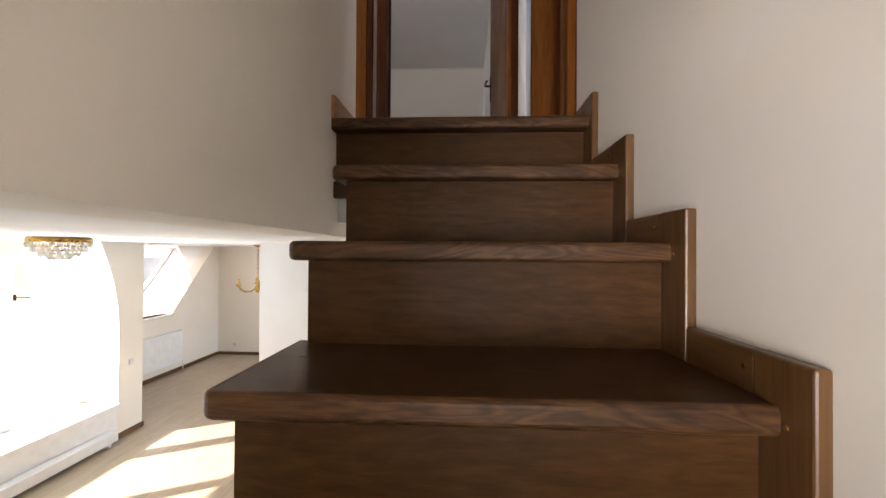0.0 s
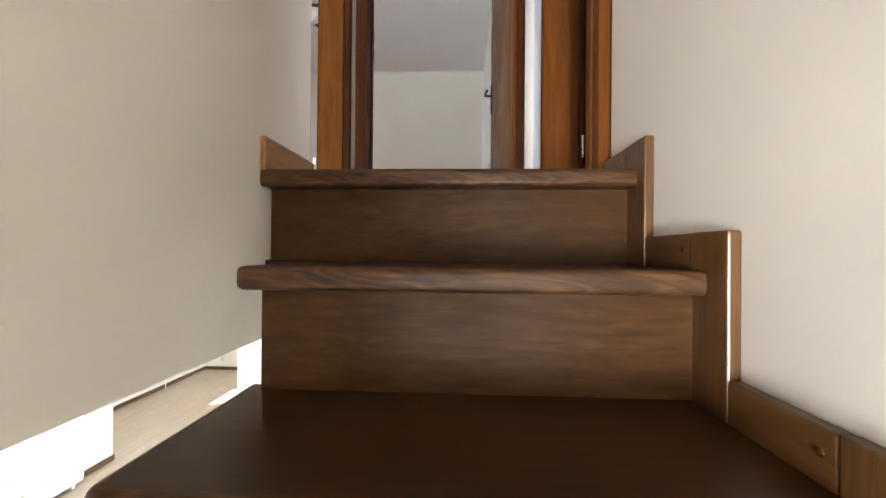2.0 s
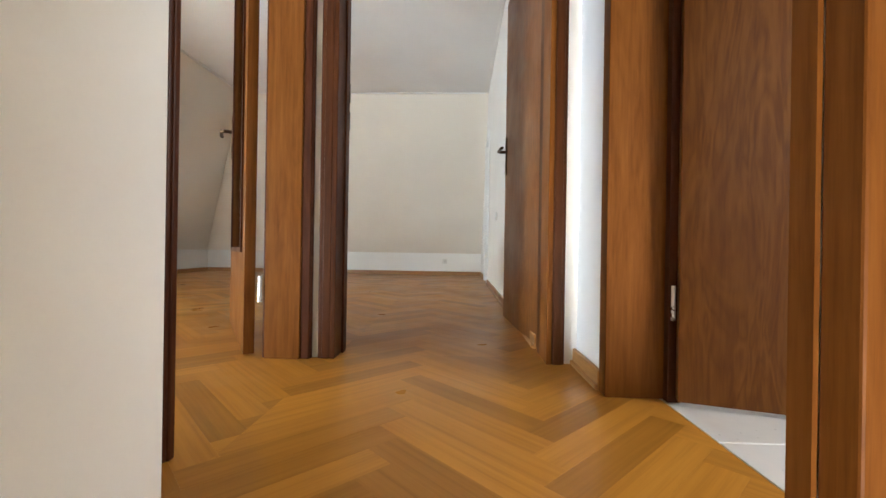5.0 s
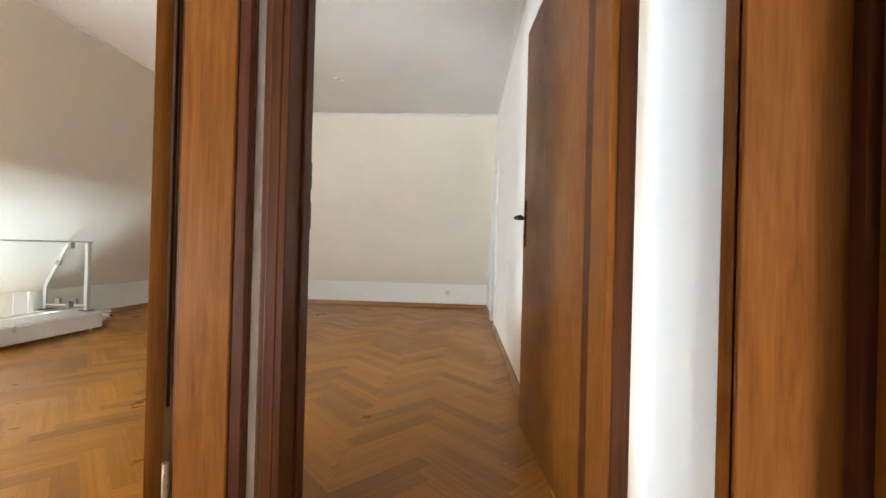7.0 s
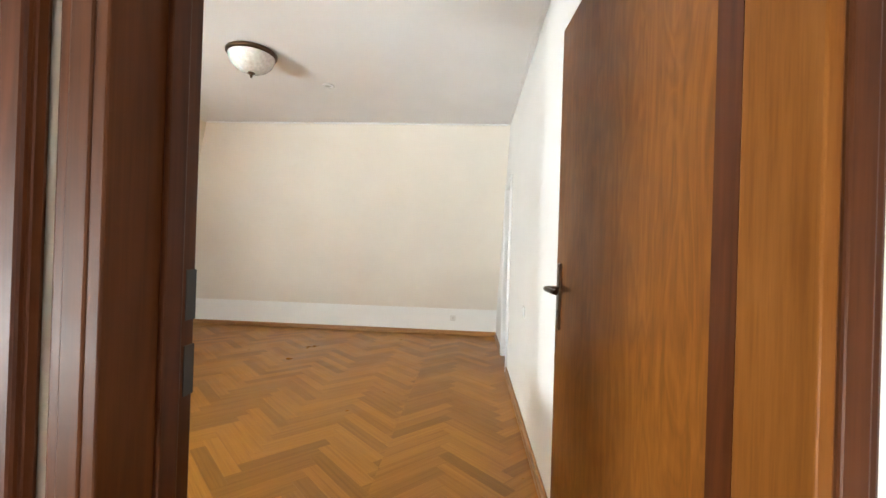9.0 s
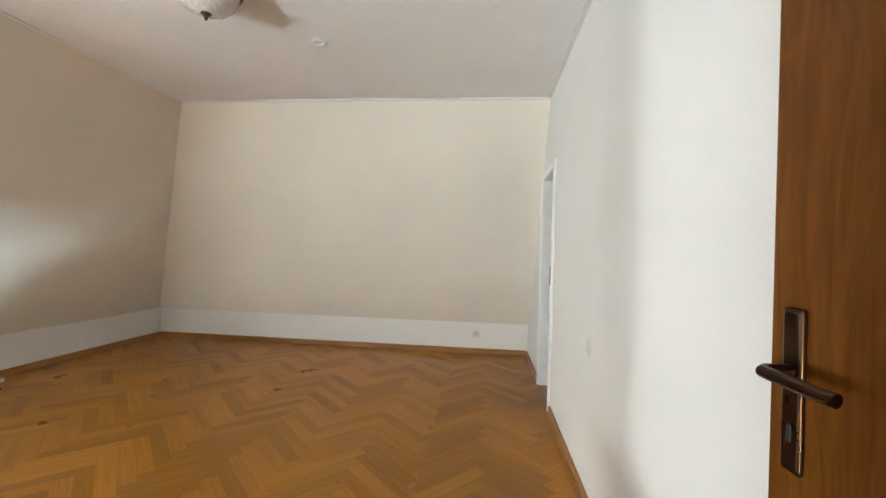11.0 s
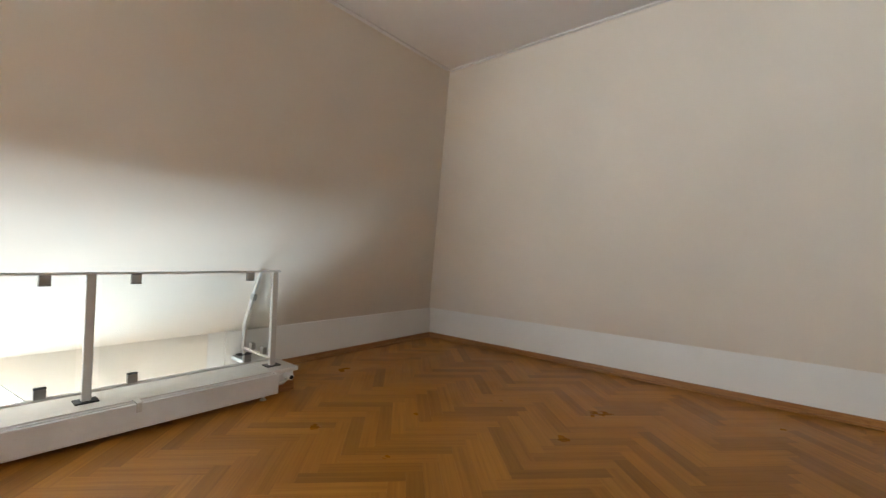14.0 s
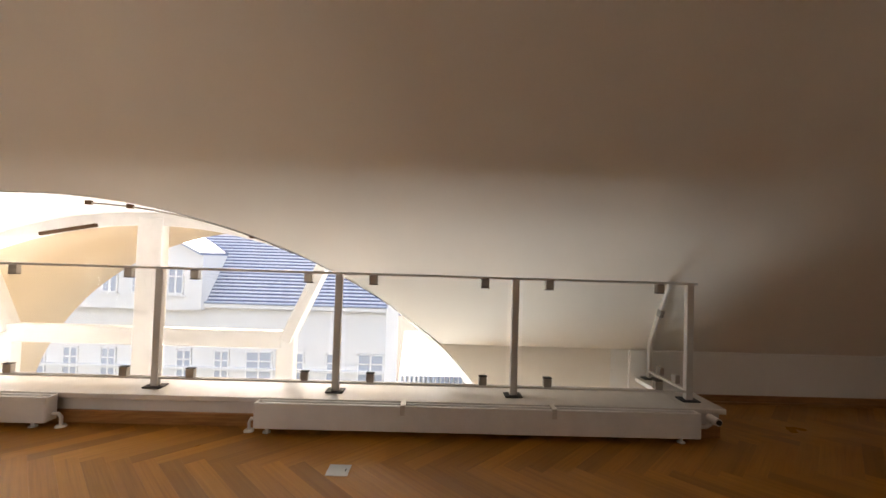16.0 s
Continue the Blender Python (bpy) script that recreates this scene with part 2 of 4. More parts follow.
m, nt, p = nodes_of("frosted_lamp_glass")
p.inputs["Base Color"].default_value = (0.78, 0.77, 0.74, 1)
p.inputs["Roughness"].default_value = 0.18
p.inputs["Subsurface Weight"].default_value = 0.3
nt.links.new(ramp(nt, noise_tex(nt, position(nt), 45, 3), [(0.3, (0.62, 0.60, 0.56)), (0.7, (0.82, 0.81, 0.78))]), p.inputs["Base Color"])
M_LAMP = m
m, nt, p = nodes_of("cut_crystal")
p.inputs["Base Color"].default_value = (0.95, 0.93, 0.88, 1)
p.inputs["Roughness"].default_value = 0.05
p.inputs["Transmission Weight"].default_value = 0.6
M_CRYSTAL = m


# ---- mesh helpers ----
def part(name, bm, material, parent=None, label="", smooth=False):
    """Links a bmesh as one mesh object under a thing or a part."""
    bmesh.ops.recalc_face_normals(bm, faces=bm.faces)
    me = bpy.data.meshes.new(name)
    bm.to_mesh(me)
    bm.free()
    if smooth:
        for f in me.polygons:
            f.use_smooth = True
    me.materials.append(material)
    ob = new(name, me)
    if parent is not None:
        ob.parent = parent
    if label:
        ob["label"] = label
    return ob


def structure(name, bm, material, label="", category="", smooth=False):
    return tagged(part(name, bm, material, None, "", smooth), label, category, "", "structure")


def empty(name, label, category, group="", kind="", at=(0, 0, 0)):
    ob = new(name)
    ob.matrix_basis = Matrix.Translation(at)
    return tagged(ob, label, category, group, kind)


def boxes(*specs, bevel=0.0, segments=2):
    """One bmesh of boxes (x0, x1, y0, y1, z0, z1), edges rounded."""
    bm = bmesh.new()
    for x0, x1, y0, y1, z0, z1 in specs:
        v = [bm.verts.new((x, y, z)) for x in (x0, x1) for y in (y0, y1) for z in (z0, z1)]
        for a in ((0, 1, 3, 2), (4, 6, 7, 5), (0, 4, 5, 1), (2, 3, 7, 6), (0, 2, 6, 4), (1, 5, 7, 3)):
            bm.faces.new([v[i] for i in a])
    if bevel:
        bmesh.ops.bevel(bm, geom=bm.edges[:], offset=bevel, segments=segments, affect="EDGES", profile=0.5)
    return bm


def prism(poly, axis, a, b, bevel=0.0):
    """A polygon in the two other axes (in order), pushed along axis from a to b."""
    bm = bmesh.new()

    def at(u, v, w):
        q = [u, v]
        q.insert(axis, w)
        return q
    lo = [bm.verts.new(at(u, v, a)) for u, v in poly]
    hi = [bm.verts.new(at(u, v, b)) for u, v in poly]
    bm.faces.new(lo)
    bm.faces.new(hi[::-1])
    n = len(poly)
    for i in range(n):
        bm.faces.new((lo[i], hi[i], hi[(i + 1) % n], lo[(i + 1) % n]))
    if bevel:
        bmesh.ops.bevel(bm, geom=bm.edges[:], offset=bevel, segments=2, affect="EDGES", profile=0.5)
    return bm


def join(*bms):
    out = bms[0]
    for b in bms[1:]:
        me = bpy.data.meshes.new("tmp")
        b.to_mesh(me)
        b.free()
        out.from_mesh(me)
        bpy.data.meshes.remove(me)
    return out


def moved(bm, m):
    bmesh.ops.transform(bm, matrix=m, verts=bm.verts)
    return bm


def lathe(profile, steps=32, centre=(0, 0, 0)):
    """Turned body: (radius, z) pairs about the z axis."""
    bm = bmesh.new()
    rings = []
    for r, z in profile:
        if r < 1e-6:
            rings.append([bm.verts.new((centre[0], centre[1], centre[2] + z))] * steps)
        else:
            rings.append([bm.verts.new((centre[0] + r * math.cos(2 * math.pi * k / steps), centre[1] + r * math.sin(2 * math.pi * k / steps), centre[2] + z)) for k in range(steps)])
    for a, b in zip(rings, rings[1:]):
        for k in range(steps):
            q = [a[k], a[(k + 1) % steps], b[(k + 1) % steps], b[k]]
            u = list(dict.fromkeys(q))
            if len(u) > 2:
                bm.faces.new(u)
    return bm


def tube(points, radius, sides=10):
    """A round bar through points."""
    bm = bmesh.new()
    pts = [Vector(p) for p in points]
    rings = []
    for i, p in enumerate(pts):
        d = (pts[min(i + 1, len(pts) - 1)] - pts[max(i - 1, 0)]).normalized()
        u = d.orthogonal().normalized() if i == 0 else (u - d * u.dot(d)).normalized()
        w = d.cross(u)
        rings.append([bm.verts.new(p + radius * (math.cos(2 * math.pi * k / sides) * u + math.sin(2 * math.pi * k / sides) * w)) for k in range(sides)])
    for a, b in zip(rings, rings[1:]):
        for k in range(sides):
            bm.faces.new((a[k], a[(k + 1) % sides], b[(k + 1) % sides], b[k]))
    bm.faces.new(rings[0][::-1])
    bm.faces.new(rings[-1])
    return bm


def bar(p, q, w, d, bevel=0.003):
    """A flat bar from p to q: w across, d deep."""
    p, q = Vector(p), Vector(q)
    length = (q - p).length
    bm = boxes((-w / 2, w / 2, -d / 2, d / 2, 0, length), bevel=bevel)
    turn = (q - p).to_track_quat("Z", "Y").to_matrix().to_4x4()
    return moved(bm, Matrix.Translation(p) @ turn)


def arch_s(z):
    """Half width of the great arch at height z."""
    if z <= AZ:
        return AA
    return AA * math.sqrt(max(0.0, 1 - ((z - AZ) / AB) ** 2))


def arch_points(grow=0.0, foot=LOW, steps=56):
    """(y, z) from the foot at +y over the crown to the foot at -y."""
    pts = [(AY + AA + grow, foot)]
    for k in range(steps + 1):
        a = math.pi * k / steps
        pts.append((AY + (AA + grow) * math.cos(a), AZ + (AB + grow) * math.sin(a)))
    pts.append((AY - AA - grow, foot))
    return pts

# ---- structure: upper storey ----
# slab between the storeys, with the stair well and the void behind the railing left open
structure("slab", boxes((-2.34, 1.2, YN - 0.2, 4.20, LOWCEIL, -0.014), (-2.9, 1.2, 4.20, 7.2, LOWCEIL, -0.014),
                        (1.2, 2.6, 0.055, 7.2, LOWCEIL, -0.014)), M_KNEE, "white plastered slab between the two storeys", "slab")
structure("ceiling", boxes((XT - 0.35, 3.2, YN - 0.2, YT + 0.35, CEIL, CEIL + 0.2)), M_CEIL, "flat white painted ceiling", "ceiling")

# window-side slope with the arch cut through it
arch_up = [(y, z) for y, z in arch_points() if z >= KNEE]
s0 = arch_s(KNEE)
poly = [(YN - 0.2, KNEE), (AY - s0, KNEE)] + arch_up[::-1] + [(AY + s0, KNEE), (YK, KNEE), (YT, CEIL), (YN - 0.2, CEIL)]
bm = bmesh.new()
nrm = Vector((-(CEIL - KNEE), 0, XT - XK)).normalized() * 0.22
lo = [bm.verts.new((slope_x(z), y, z)) for y, z in poly]
hi = [bm.verts.new(Vector((slope_x(z), y, z)) + nrm) for y, z in poly]
bm.faces.new(lo)
bm.faces.new(hi[::-1])
for i in range(len(poly)):
    j = (i + 1) % len(poly)
    bm.faces.new((lo[i], hi[i], hi[j], lo[j]))
structure("wall_slope_west", bm, M_WALL, "cream painted sloping attic wall with an arched opening", "sloping wall")

# outer wall under the slope, both storeys, with the arch
arch_lo = [(y, z) for y, z in arch_points() if z < KNEE]
right_side = [p for p in arch_lo if p[0] > AY]
left_side = [p for p in arch_lo if p[0] < AY]
poly_r = [(4.03, LOW), (4.03, KNEE), (AY + s0, KNEE)] + right_side[::-1]
structure("wall_west_pillar", prism(poly_r, 0, -2.95, XK), M_WALL, "cream pillar beside the great arched window", "wall")
poly_l = [(YN - 0.6, KNEE), (YN - 0.6, LOW)] + left_side[::-1] + [(AY - s0, KNEE)]
structure("wall_west_near", prism(poly_l, 0, -2.95, XK), M_WALL, "cream wall beside the great arched window", "wall")
structure("wall_knee_west", boxes((-2.95, XK + 0.004, 4.03, YK, -0.36, KNEE), (XK - 0.1, XK + 0.02, 4.16, YK, 0, KNEE - 0.004)), M_KNEE, "white upright knee wall under the slope", "wall")
# far slope and its knee wall
poly = [(XK, KNEE), (XR + 0.2, KNEE), (XR + 0.2, CEIL), (XT, CEIL)]
bm = bmesh.new()
nrm = Vector((0, CEIL - KNEE, YK - YT)).normalized() * 0.22
lo = [bm.verts.new((x, slope_y(z), z)) for x, z in poly]
hi = [bm.verts.new(Vector((x, slope_y(z), z)) + nrm) for x, z in poly]
bm.faces.new(lo)
bm.faces.new(hi[::-1])
for i in range(4):
    j = (i + 1) % 4
    bm.faces.new((lo[i], hi[i], hi[j], lo[j]))
structure("wall_slope_north", bm, M_WALL, "cream painted sloping attic wall", "sloping wall")
structure("wall_knee_north", boxes((XK - 0.2, XR + 0.2, YK, YK + 0.2, -0.3, KNEE)), M_KNEE, "white upright knee wall under the slope", "wall")
structure("wall_south", boxes((-2.95, 1.1, YN - 0.2, YN, LOW, CEIL)), M_WALL, "cream painted wall", "wall")

# right wall of the room with the white doorway
DY0, DY1, DZ = 4.955, 5.585, 1.905
poly = [(1.46, 0 - 0.014), (DY0, -0.014), (DY0, DZ), (DY1, DZ), (DY1, -0.014), (YK + 0.36, -0.014), (YK + 0.36, CEIL), (1.46, CEIL)]
structure("wall_east", prism(poly, 0, XR, XR + 0.10), M_EAST, "off-white painted wall with a narrow doorway", "wall")
# stair walls
structure("wall_stair_left", prism([(0.288, -0.418), (0.288, CEIL), (YN - 1.6, CEIL), (YN - 1.6, LOW), (YN - 0.1, LOW), (YN - 0.1, -0.418)], 0, 1.10, WL), M_WALL, "off-white painted wall beside the stair", "wall")
structure("wall_stair_right", boxes((WR, WR + 0.14, YN - 1.6, 0.2045, LOW, CEIL)), M_RIGHT, "off-white painted wall beside the stair", "wall")
structure("wall_stair_end", boxes((0.9, 1.29, YN - 1.8, YN - 1.6, LOW, CEIL), (1.62, WR + 0.14, YN - 1.8, YN - 1.6, LOW, CEIL), (1.29, 1.62, YN - 1.8, YN - 1.6, LOW, -1.5), (1.29, 1.62, YN - 1.8, YN - 1.6, 0.0, CEIL)), M_RIGHT, "off-white painted end wall", "wall")
structure("ceiling_stair", boxes((1.0, 2.5, YN - 1.8, YN - 0.2, CEIL, CEIL + 0.2)), M_CEIL, "flat white painted ceiling", "ceiling")

# hall walls: left with door 2, right with the bathroom door, and the cross wall with door 1
H2 = 2.03   # height of the openings
structure("wall_hall_left", boxes((0.952, 1.10, 0.27, 0.53, -0.014, CEIL), (0.952, 1.10, 0.53, 1.305, H2, CEIL),
                                  (0.952, 1.10, 1.305, 1.46, -0.014, CEIL), (0.952, 1.0995, -1.15, 0.27, -0.014, CEIL)), M_RIGHT, "off-white hall wall with a doorway", "wall")
structure("wall_hall_cross", boxes((1.10, 1.20, 1.33, 1.46, -0.014, CEIL), (1.20, 2.05, 1.33, 1.46, H2, CEIL), (2.05, 2.30, 1.33, 1.46, -0.014, CEIL)),
          M_RIGHT, "off-white cross wall with a doorway", "wall")
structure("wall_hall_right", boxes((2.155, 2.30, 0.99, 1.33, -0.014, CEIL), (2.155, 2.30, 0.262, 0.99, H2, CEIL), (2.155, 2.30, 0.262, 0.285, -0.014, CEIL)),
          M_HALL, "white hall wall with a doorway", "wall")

# ---- the vault of the arched dormer ----
bm = bmesh.new()
rows = []
for y, z in arch_points(0.0):
    rows.append([bm.verts.new((x, y, z)) for x in (XRIM, XW - 0.04)])
outer = []
for y, z in arch_points(0.22):
    outer.append([bm.verts.new((x, y, z)) for x in (XRIM, XW - 0.04)])
for a, b, c, d in zip(rows, rows[1:], outer, outer[1:]):
    bm.faces.new((a[0], a[1], b[1], b[0]))
    bm.faces.new((c[0], d[0], d[1], c[1]))
    bm.faces.new((a[0], b[0], d[0], c[0]))
structure("vault_outer", bm, M_SOFFIT, "beige rendered barrel vault over the balcony", "vault", True)
bm = bmesh.new()
rows = []
for y, z in arch_points(-0.005):
    rows.append([bm.verts.new((XW - 0.04, y, z)), bm.verts.new((slope_x(z) - 0.001, y, z))])
outer = []
for y, z in arch_points(0.2):
    outer.append([bm.verts.new((XW - 0.04, y, z)), bm.verts.new((slope_x(z) - 0.03, y, z))])
for a, b, c, d in zip(rows, rows[1:], outer, outer[1:]):
    bm.faces.new((a[0], a[1], b[1], b[0]))
    bm.faces.new((c[0], d[0], d[1], c[1]))
structure("vault_inner", bm, M_KNEE, "white plastered vault of the arched window", "vault", True)
structure("balcony_floor", boxes((XRIM, XW + 0.6, AY - AA - 0.2, AY + AA + 0.2, LOW - 0.25, LOW - 0.02)), M_STONE, "pale balcony floor outside the window", "balcony")


def arched_window():
    """The great window: outer ring, mullion, transoms, raking posts, panes."""
    w = empty("window_1", "great white arched window over two storeys", "window", "", "structure", (XW, AY, LOW))
    base = Matrix.Translation((-XW, -AY, -LOW))

    def add(name, bm, mat, label=""):
        return part(name, moved(bm, base), mat, w, label)
    # outer ring
    bm = bmesh.new()
    ins, outs = arch_points(-0.11, LOW + 0.45), arch_points(0.01, LOW + 0.45)
    vs = []
    for (y0, z0), (y1, z1) in zip(ins, outs):
        vs.append([bm.verts.new((XW - 0.04, y0, z0)), bm.verts.new((XW + 0.04, y0, z0)), bm.verts.new((XW + 0.04, y1, z1)), bm.verts.new((XW - 0.04, y1, z1))])
    for a, b in zip(vs, vs[1:]):
        for k in range(4):
            bm.faces.new((a[k], a[(k + 1) % 4], b[(k + 1) % 4], b[k]))
    add("window_frame", bm, M_WHITE)
    add("mullion", boxes((XW - 0.045, XW + 0.05, AY - 0.105, AY + 0.105, LOW + 0.45, AZ + AB - 0.05), bevel=0.008), M_WHITE)
    for s in (-1, 1):
        y0, y1 = AY + s * 0.10, AY + s * 1.13
        add("transom", boxes((XW - 0.045, XW + 0.055, min(y0, y1), max(y0, y1), 0.19, 0.335), bevel=0.008), M_WHITE)
        add("upright", boxes((XW - 0.045, XW + 0.05, AY + s * 1.16 - 0.075, AY + s * 1.16 + 0.075, LOW + 0.45, 0.30), bevel=0.008), M_WHITE)
        add("raking_post", bar((XW, AY + s * 1.16, 0.26), (XW, AY + s * 1.50, 1.02), 0.16, 0.095, 0.008), M_WHITE)
        add("lower_transom", boxes((XW - 0.045, XW + 0.05, min(AY + s * 0.1, AY + s * 3.25), max(AY + s * 0.1, AY + s * 3.25), -0.62, -0.50), bevel=0.008), M_WHITE)
        add("lower_upright", boxes((XW - 0.042, XW + 0.046, AY + s * 2.36 - 0.1, AY + s * 2.36 + 0.1, LOW + 0.462, -0.622), bevel=0.008), M_WHITE)
    add("window_sill", boxes((XW - 0.06, XK + 0.03, AY - AA, AY + AA, LOW + 0.38, LOW + 0.46), bevel=0.006), M_WHITE)
    add("apron", boxes((XW - 0.2, XK - 0.002, AY - AA - 0.05, AY + AA + 0.05, LOW, LOW + 0.38)), M_WHITE)
    # panes: left and right of the mullion
    for s in (-1, 1):
        pts = [(y, z) for y, z in arch_points(-0.09, LOW + 0.46) if (y - AY) * s > 0]
        pts = ([(AY + s * 0.08, LOW + 0.46)] + pts + [(AY + s * 0.08, AZ + AB - 0.1)]) if s > 0 else ([(AY + s * 0.08, AZ + AB - 0.1)] + pts + [(AY + s * 0.08, LOW + 0.46)])
        pane = add("pane", prism(pts, 0, XW - 0.006, XW + 0.006), M_GLASS, "clear glass pane")
        pane.visible_shadow = False
    # opener rod along the crown and closer
    rod = [(-2.42, AY + 0.10 + 1.35 * k / 10, AZ + AB * math.sqrt(1 - ((0.10 + 1.35 * k / 10) / AA) ** 2) - 0.022) for k in range(11)]
    add("opener_rod", tube(rod, 0.006, 8), M_CLIP, "thin steel opener rod")
    for k in (0, 2, 8):
        x_, y_, z_ = rod[k]
        add("rod_guide", boxes((x_ - 0.012, x_ + 0.012, y_ - 0.02, y_ + 0.02, z_ - 0.012, z_ + 0.02), bevel=0.003), M_BRONZE)
    add("closer", bar((XW + 0.10, AY - 0.85, 1.085), (XW + 0.10, AY - 0.40, 1.17), 0.035, 0.03), M_BRONZE, "dark metal casement stay")
    return w


arched_window()


# ---- stair ----
def tread_z(k):
    return -RISE * k


def tread_y(k):
    return -GOING * k


def rim_band(outline, profile):
    """A closed rounded rim along an outline of (point, outward) in plan; profile: (inset, z)."""
    bm = bmesh.new()
    rings = [[bm.verts.new((p.x - n.x * d, p.y - n.y * d, z)) for d, z in profile] for p, n in outline]
    m_ = len(profile)
    for a, b in zip(rings, rings[1:]):
        for i in range(m_):
            bm.faces.new((a[i], b[i], b[(i + 1) % m_], a[(i + 1) % m_]))
    bm.faces.new(rings[0][::-1])
    bm.faces.new(rings[-1])
    return bm


def tread_pair(x0, x1, y0, y1, z0, z1):
    """A tread board and the rounded solid edge that runs along its front and round its free end."""
    rc, w, rr = 0.024, 0.013, 0.011
    outline = [(Vector((x0, y1)), Vector((-1, 0)))]
    for k in range(7):
        a = math.pi + math.pi / 2 * k / 6
        n = Vector((math.cos(a), math.sin(a)))
        outline.append((Vector((x0 + rc, y0 + rc)) + n * rc, n))
    outline.append((Vector((x1, y0)), Vector((0, -1))))
    prof = [(w, z0), (rr, z0)] + [(rr - rr * math.sin(math.pi / 8 * k), z0 + rr - rr * math.cos(math.pi / 8 * k)) for k in range(1, 5)]
    prof += [(rr - rr * math.cos(math.pi / 8 * k), z1 - rr + rr * math.sin(math.pi / 8 * k)) for k in range(0, 5)] + [(w, z1)]
    inner = [(p.x - n.x * w, p.y - n.y * w) for p, n in outline] + [(x1, y1)]
    return prism(inner, 2, z0 + 0.0004, z1 - 0.0004), rim_band(outline, prof)


stair = empty("stair", "dark-stained oak staircase with closed risers", "staircase", "", "structure", (1.7, 0, LOW))
inv = Matrix.Translation((-1.7, 0, -LOW))
for k in range(0, 13):
    y, z = tread_y(k), tread_z(k)
    x0 = WL - 0.02 if k == 0 else 1.374
    back = 0.226 if k == 0 else y + GOING + 0.055
    fy = -0.028 if k == 0 else y - 0.011
    zt = z - 0.0065
    tread, nose = tread_pair(x0, 2.168, fy, back, zt - 0.042, zt)
    part("tread", moved(tread, inv), M_DARK_X, stair)
    part("nosing", moved(nose, inv), M_NOSE, stair, "solid oak nosing with open grain, light on its front in the colour")
    x0 = 1.2855 if k == 0 else 1.408
    part("riser", moved(boxes((x0, 2.18, y + 0.03, y + 0.05, z - RISE - 0.012, zt - 0.042)), inv), M_RISER, stair)
    # stepped skirting on the wall side: an upright piece and a level piece
    zb = z - RISE
    part("skirting", moved(boxes((2.168, WR, y - 0.064, y + 0.04, zb - 0.03, z + 0.058), bevel=0.004), inv), M_DARK_Z, stair)
    part("skirting", moved(boxes((2.169, WR, y + 0.04, (y + GOING - 0.064) if k else 0.204, z - 0.06, z + 0.057), bevel=0.004), inv), M_DARK_Y, stair)
    if k in (0, 1, 2, 3, 4):
        for dy, dz in ((-0.02, -0.03), (0.06, 0.028)):
            part("screw", moved(lathe([(0.0, 0), (0.0045, 0), (0.004, 0.0015), (0.0, 0.002)], 8), inv @ Matrix.Translation((2.168, y + dy, z + dz)) @ pose(0, 0, 0, 0, -90, 0)), M_BRASS, stair)
    if k == 0:
        part("skirting", moved(boxes((WL, WL + 0.014, -0.03, 0.29, -0.01, 0.072), bevel=0.003), inv), M_BASE_Y, stair, "lighter oak skirting board")
part("block", moved(boxes((WL, 1.40, 0.0, 0.028, -0.285, -0.226), bevel=0.003), inv), M_DARK_X, stair)

# a small dark nick in one tread
part("nick", moved(lathe([(0, 0.0002), (0.006, 0.0002), (0.005, 0.0008), (0, 0.0009)], 8), inv @ Matrix.Translation((1.446, -0.666, tread_z(3) - 0.0065)) @ Matrix.Diagonal((1.3, 0.8, 1, 1))), M_BLACK, stair, "small dark nick")
structure("trim_hall_corner", boxes((2.175, 2.30, 0.207, 0.261, -0.014, CEIL - 0.002)), M_MAHOG, "dark wooden corner strip beside the door casing", "trim")
# slim cove under the ceiling's edges
structure("trim_ceiling_far", boxes((XT + 0.01, XR - 0.03, YT - 0.024, YT + 0.006, CEIL - 0.012, CEIL - 0.001), bevel=0.003), M_CEIL, "slim white cove at the ceiling edge", "trim")
structure("trim_ceiling_right", boxes((XR - 0.03, XR - 0.001, 1.45, YT - 0.026, CEIL - 0.012, CEIL - 0.001), bevel=0.003), M_CEIL, "slim white cove at the ceiling edge", "trim")
structure("trim_ceiling_left", boxes((XT - 0.006, XT + 0.024, 0.2, YT - 0.026, CEIL - 0.012, CEIL - 0.001), bevel=0.003), M_CEIL, "slim white cove at the ceiling edge", "trim")

# ---- doors and frames ----
def casing(name, w0, w1, height, axis, face, out, width, depth, material, owner, base):
    """Three flat casing strips round an opening in a wall across the given axis."""
    lo, hi = min(face, face + out * depth), max(face, face + out * depth)
    for a0, a1, z0, z1 in ((w0 - width, w0, 0, height + width), (w1, w1 + width, 0, height + width), (w0, w1, height, height + width)):
        bm = boxes((lo, hi, a0, a1, z0, z1), bevel=0.005) if axis == 0 else boxes((a0, a1, lo, hi, z0, z1), bevel=0.005)
        if a1 - a0 < 0.1:
            # a raised bead down the middle of each upright
            c, top = (a0 + a1) / 2, face + out * (depth + 0.004)
            f0, f1_ = min(face + out * depth * 0.5, top), max(face + out * depth * 0.5, top)
            h0, h1 = c - width * 0.22, c + width * 0.30
            bm = join(bm, boxes((f0, f1_, h0, h1, z0, z1 - width), bevel=0.0035) if axis == 0 else boxes((h0, h1, f0, f1_, z0, z1 - width), bevel=0.0035))
        part(name, moved(bm, base), material, owner)


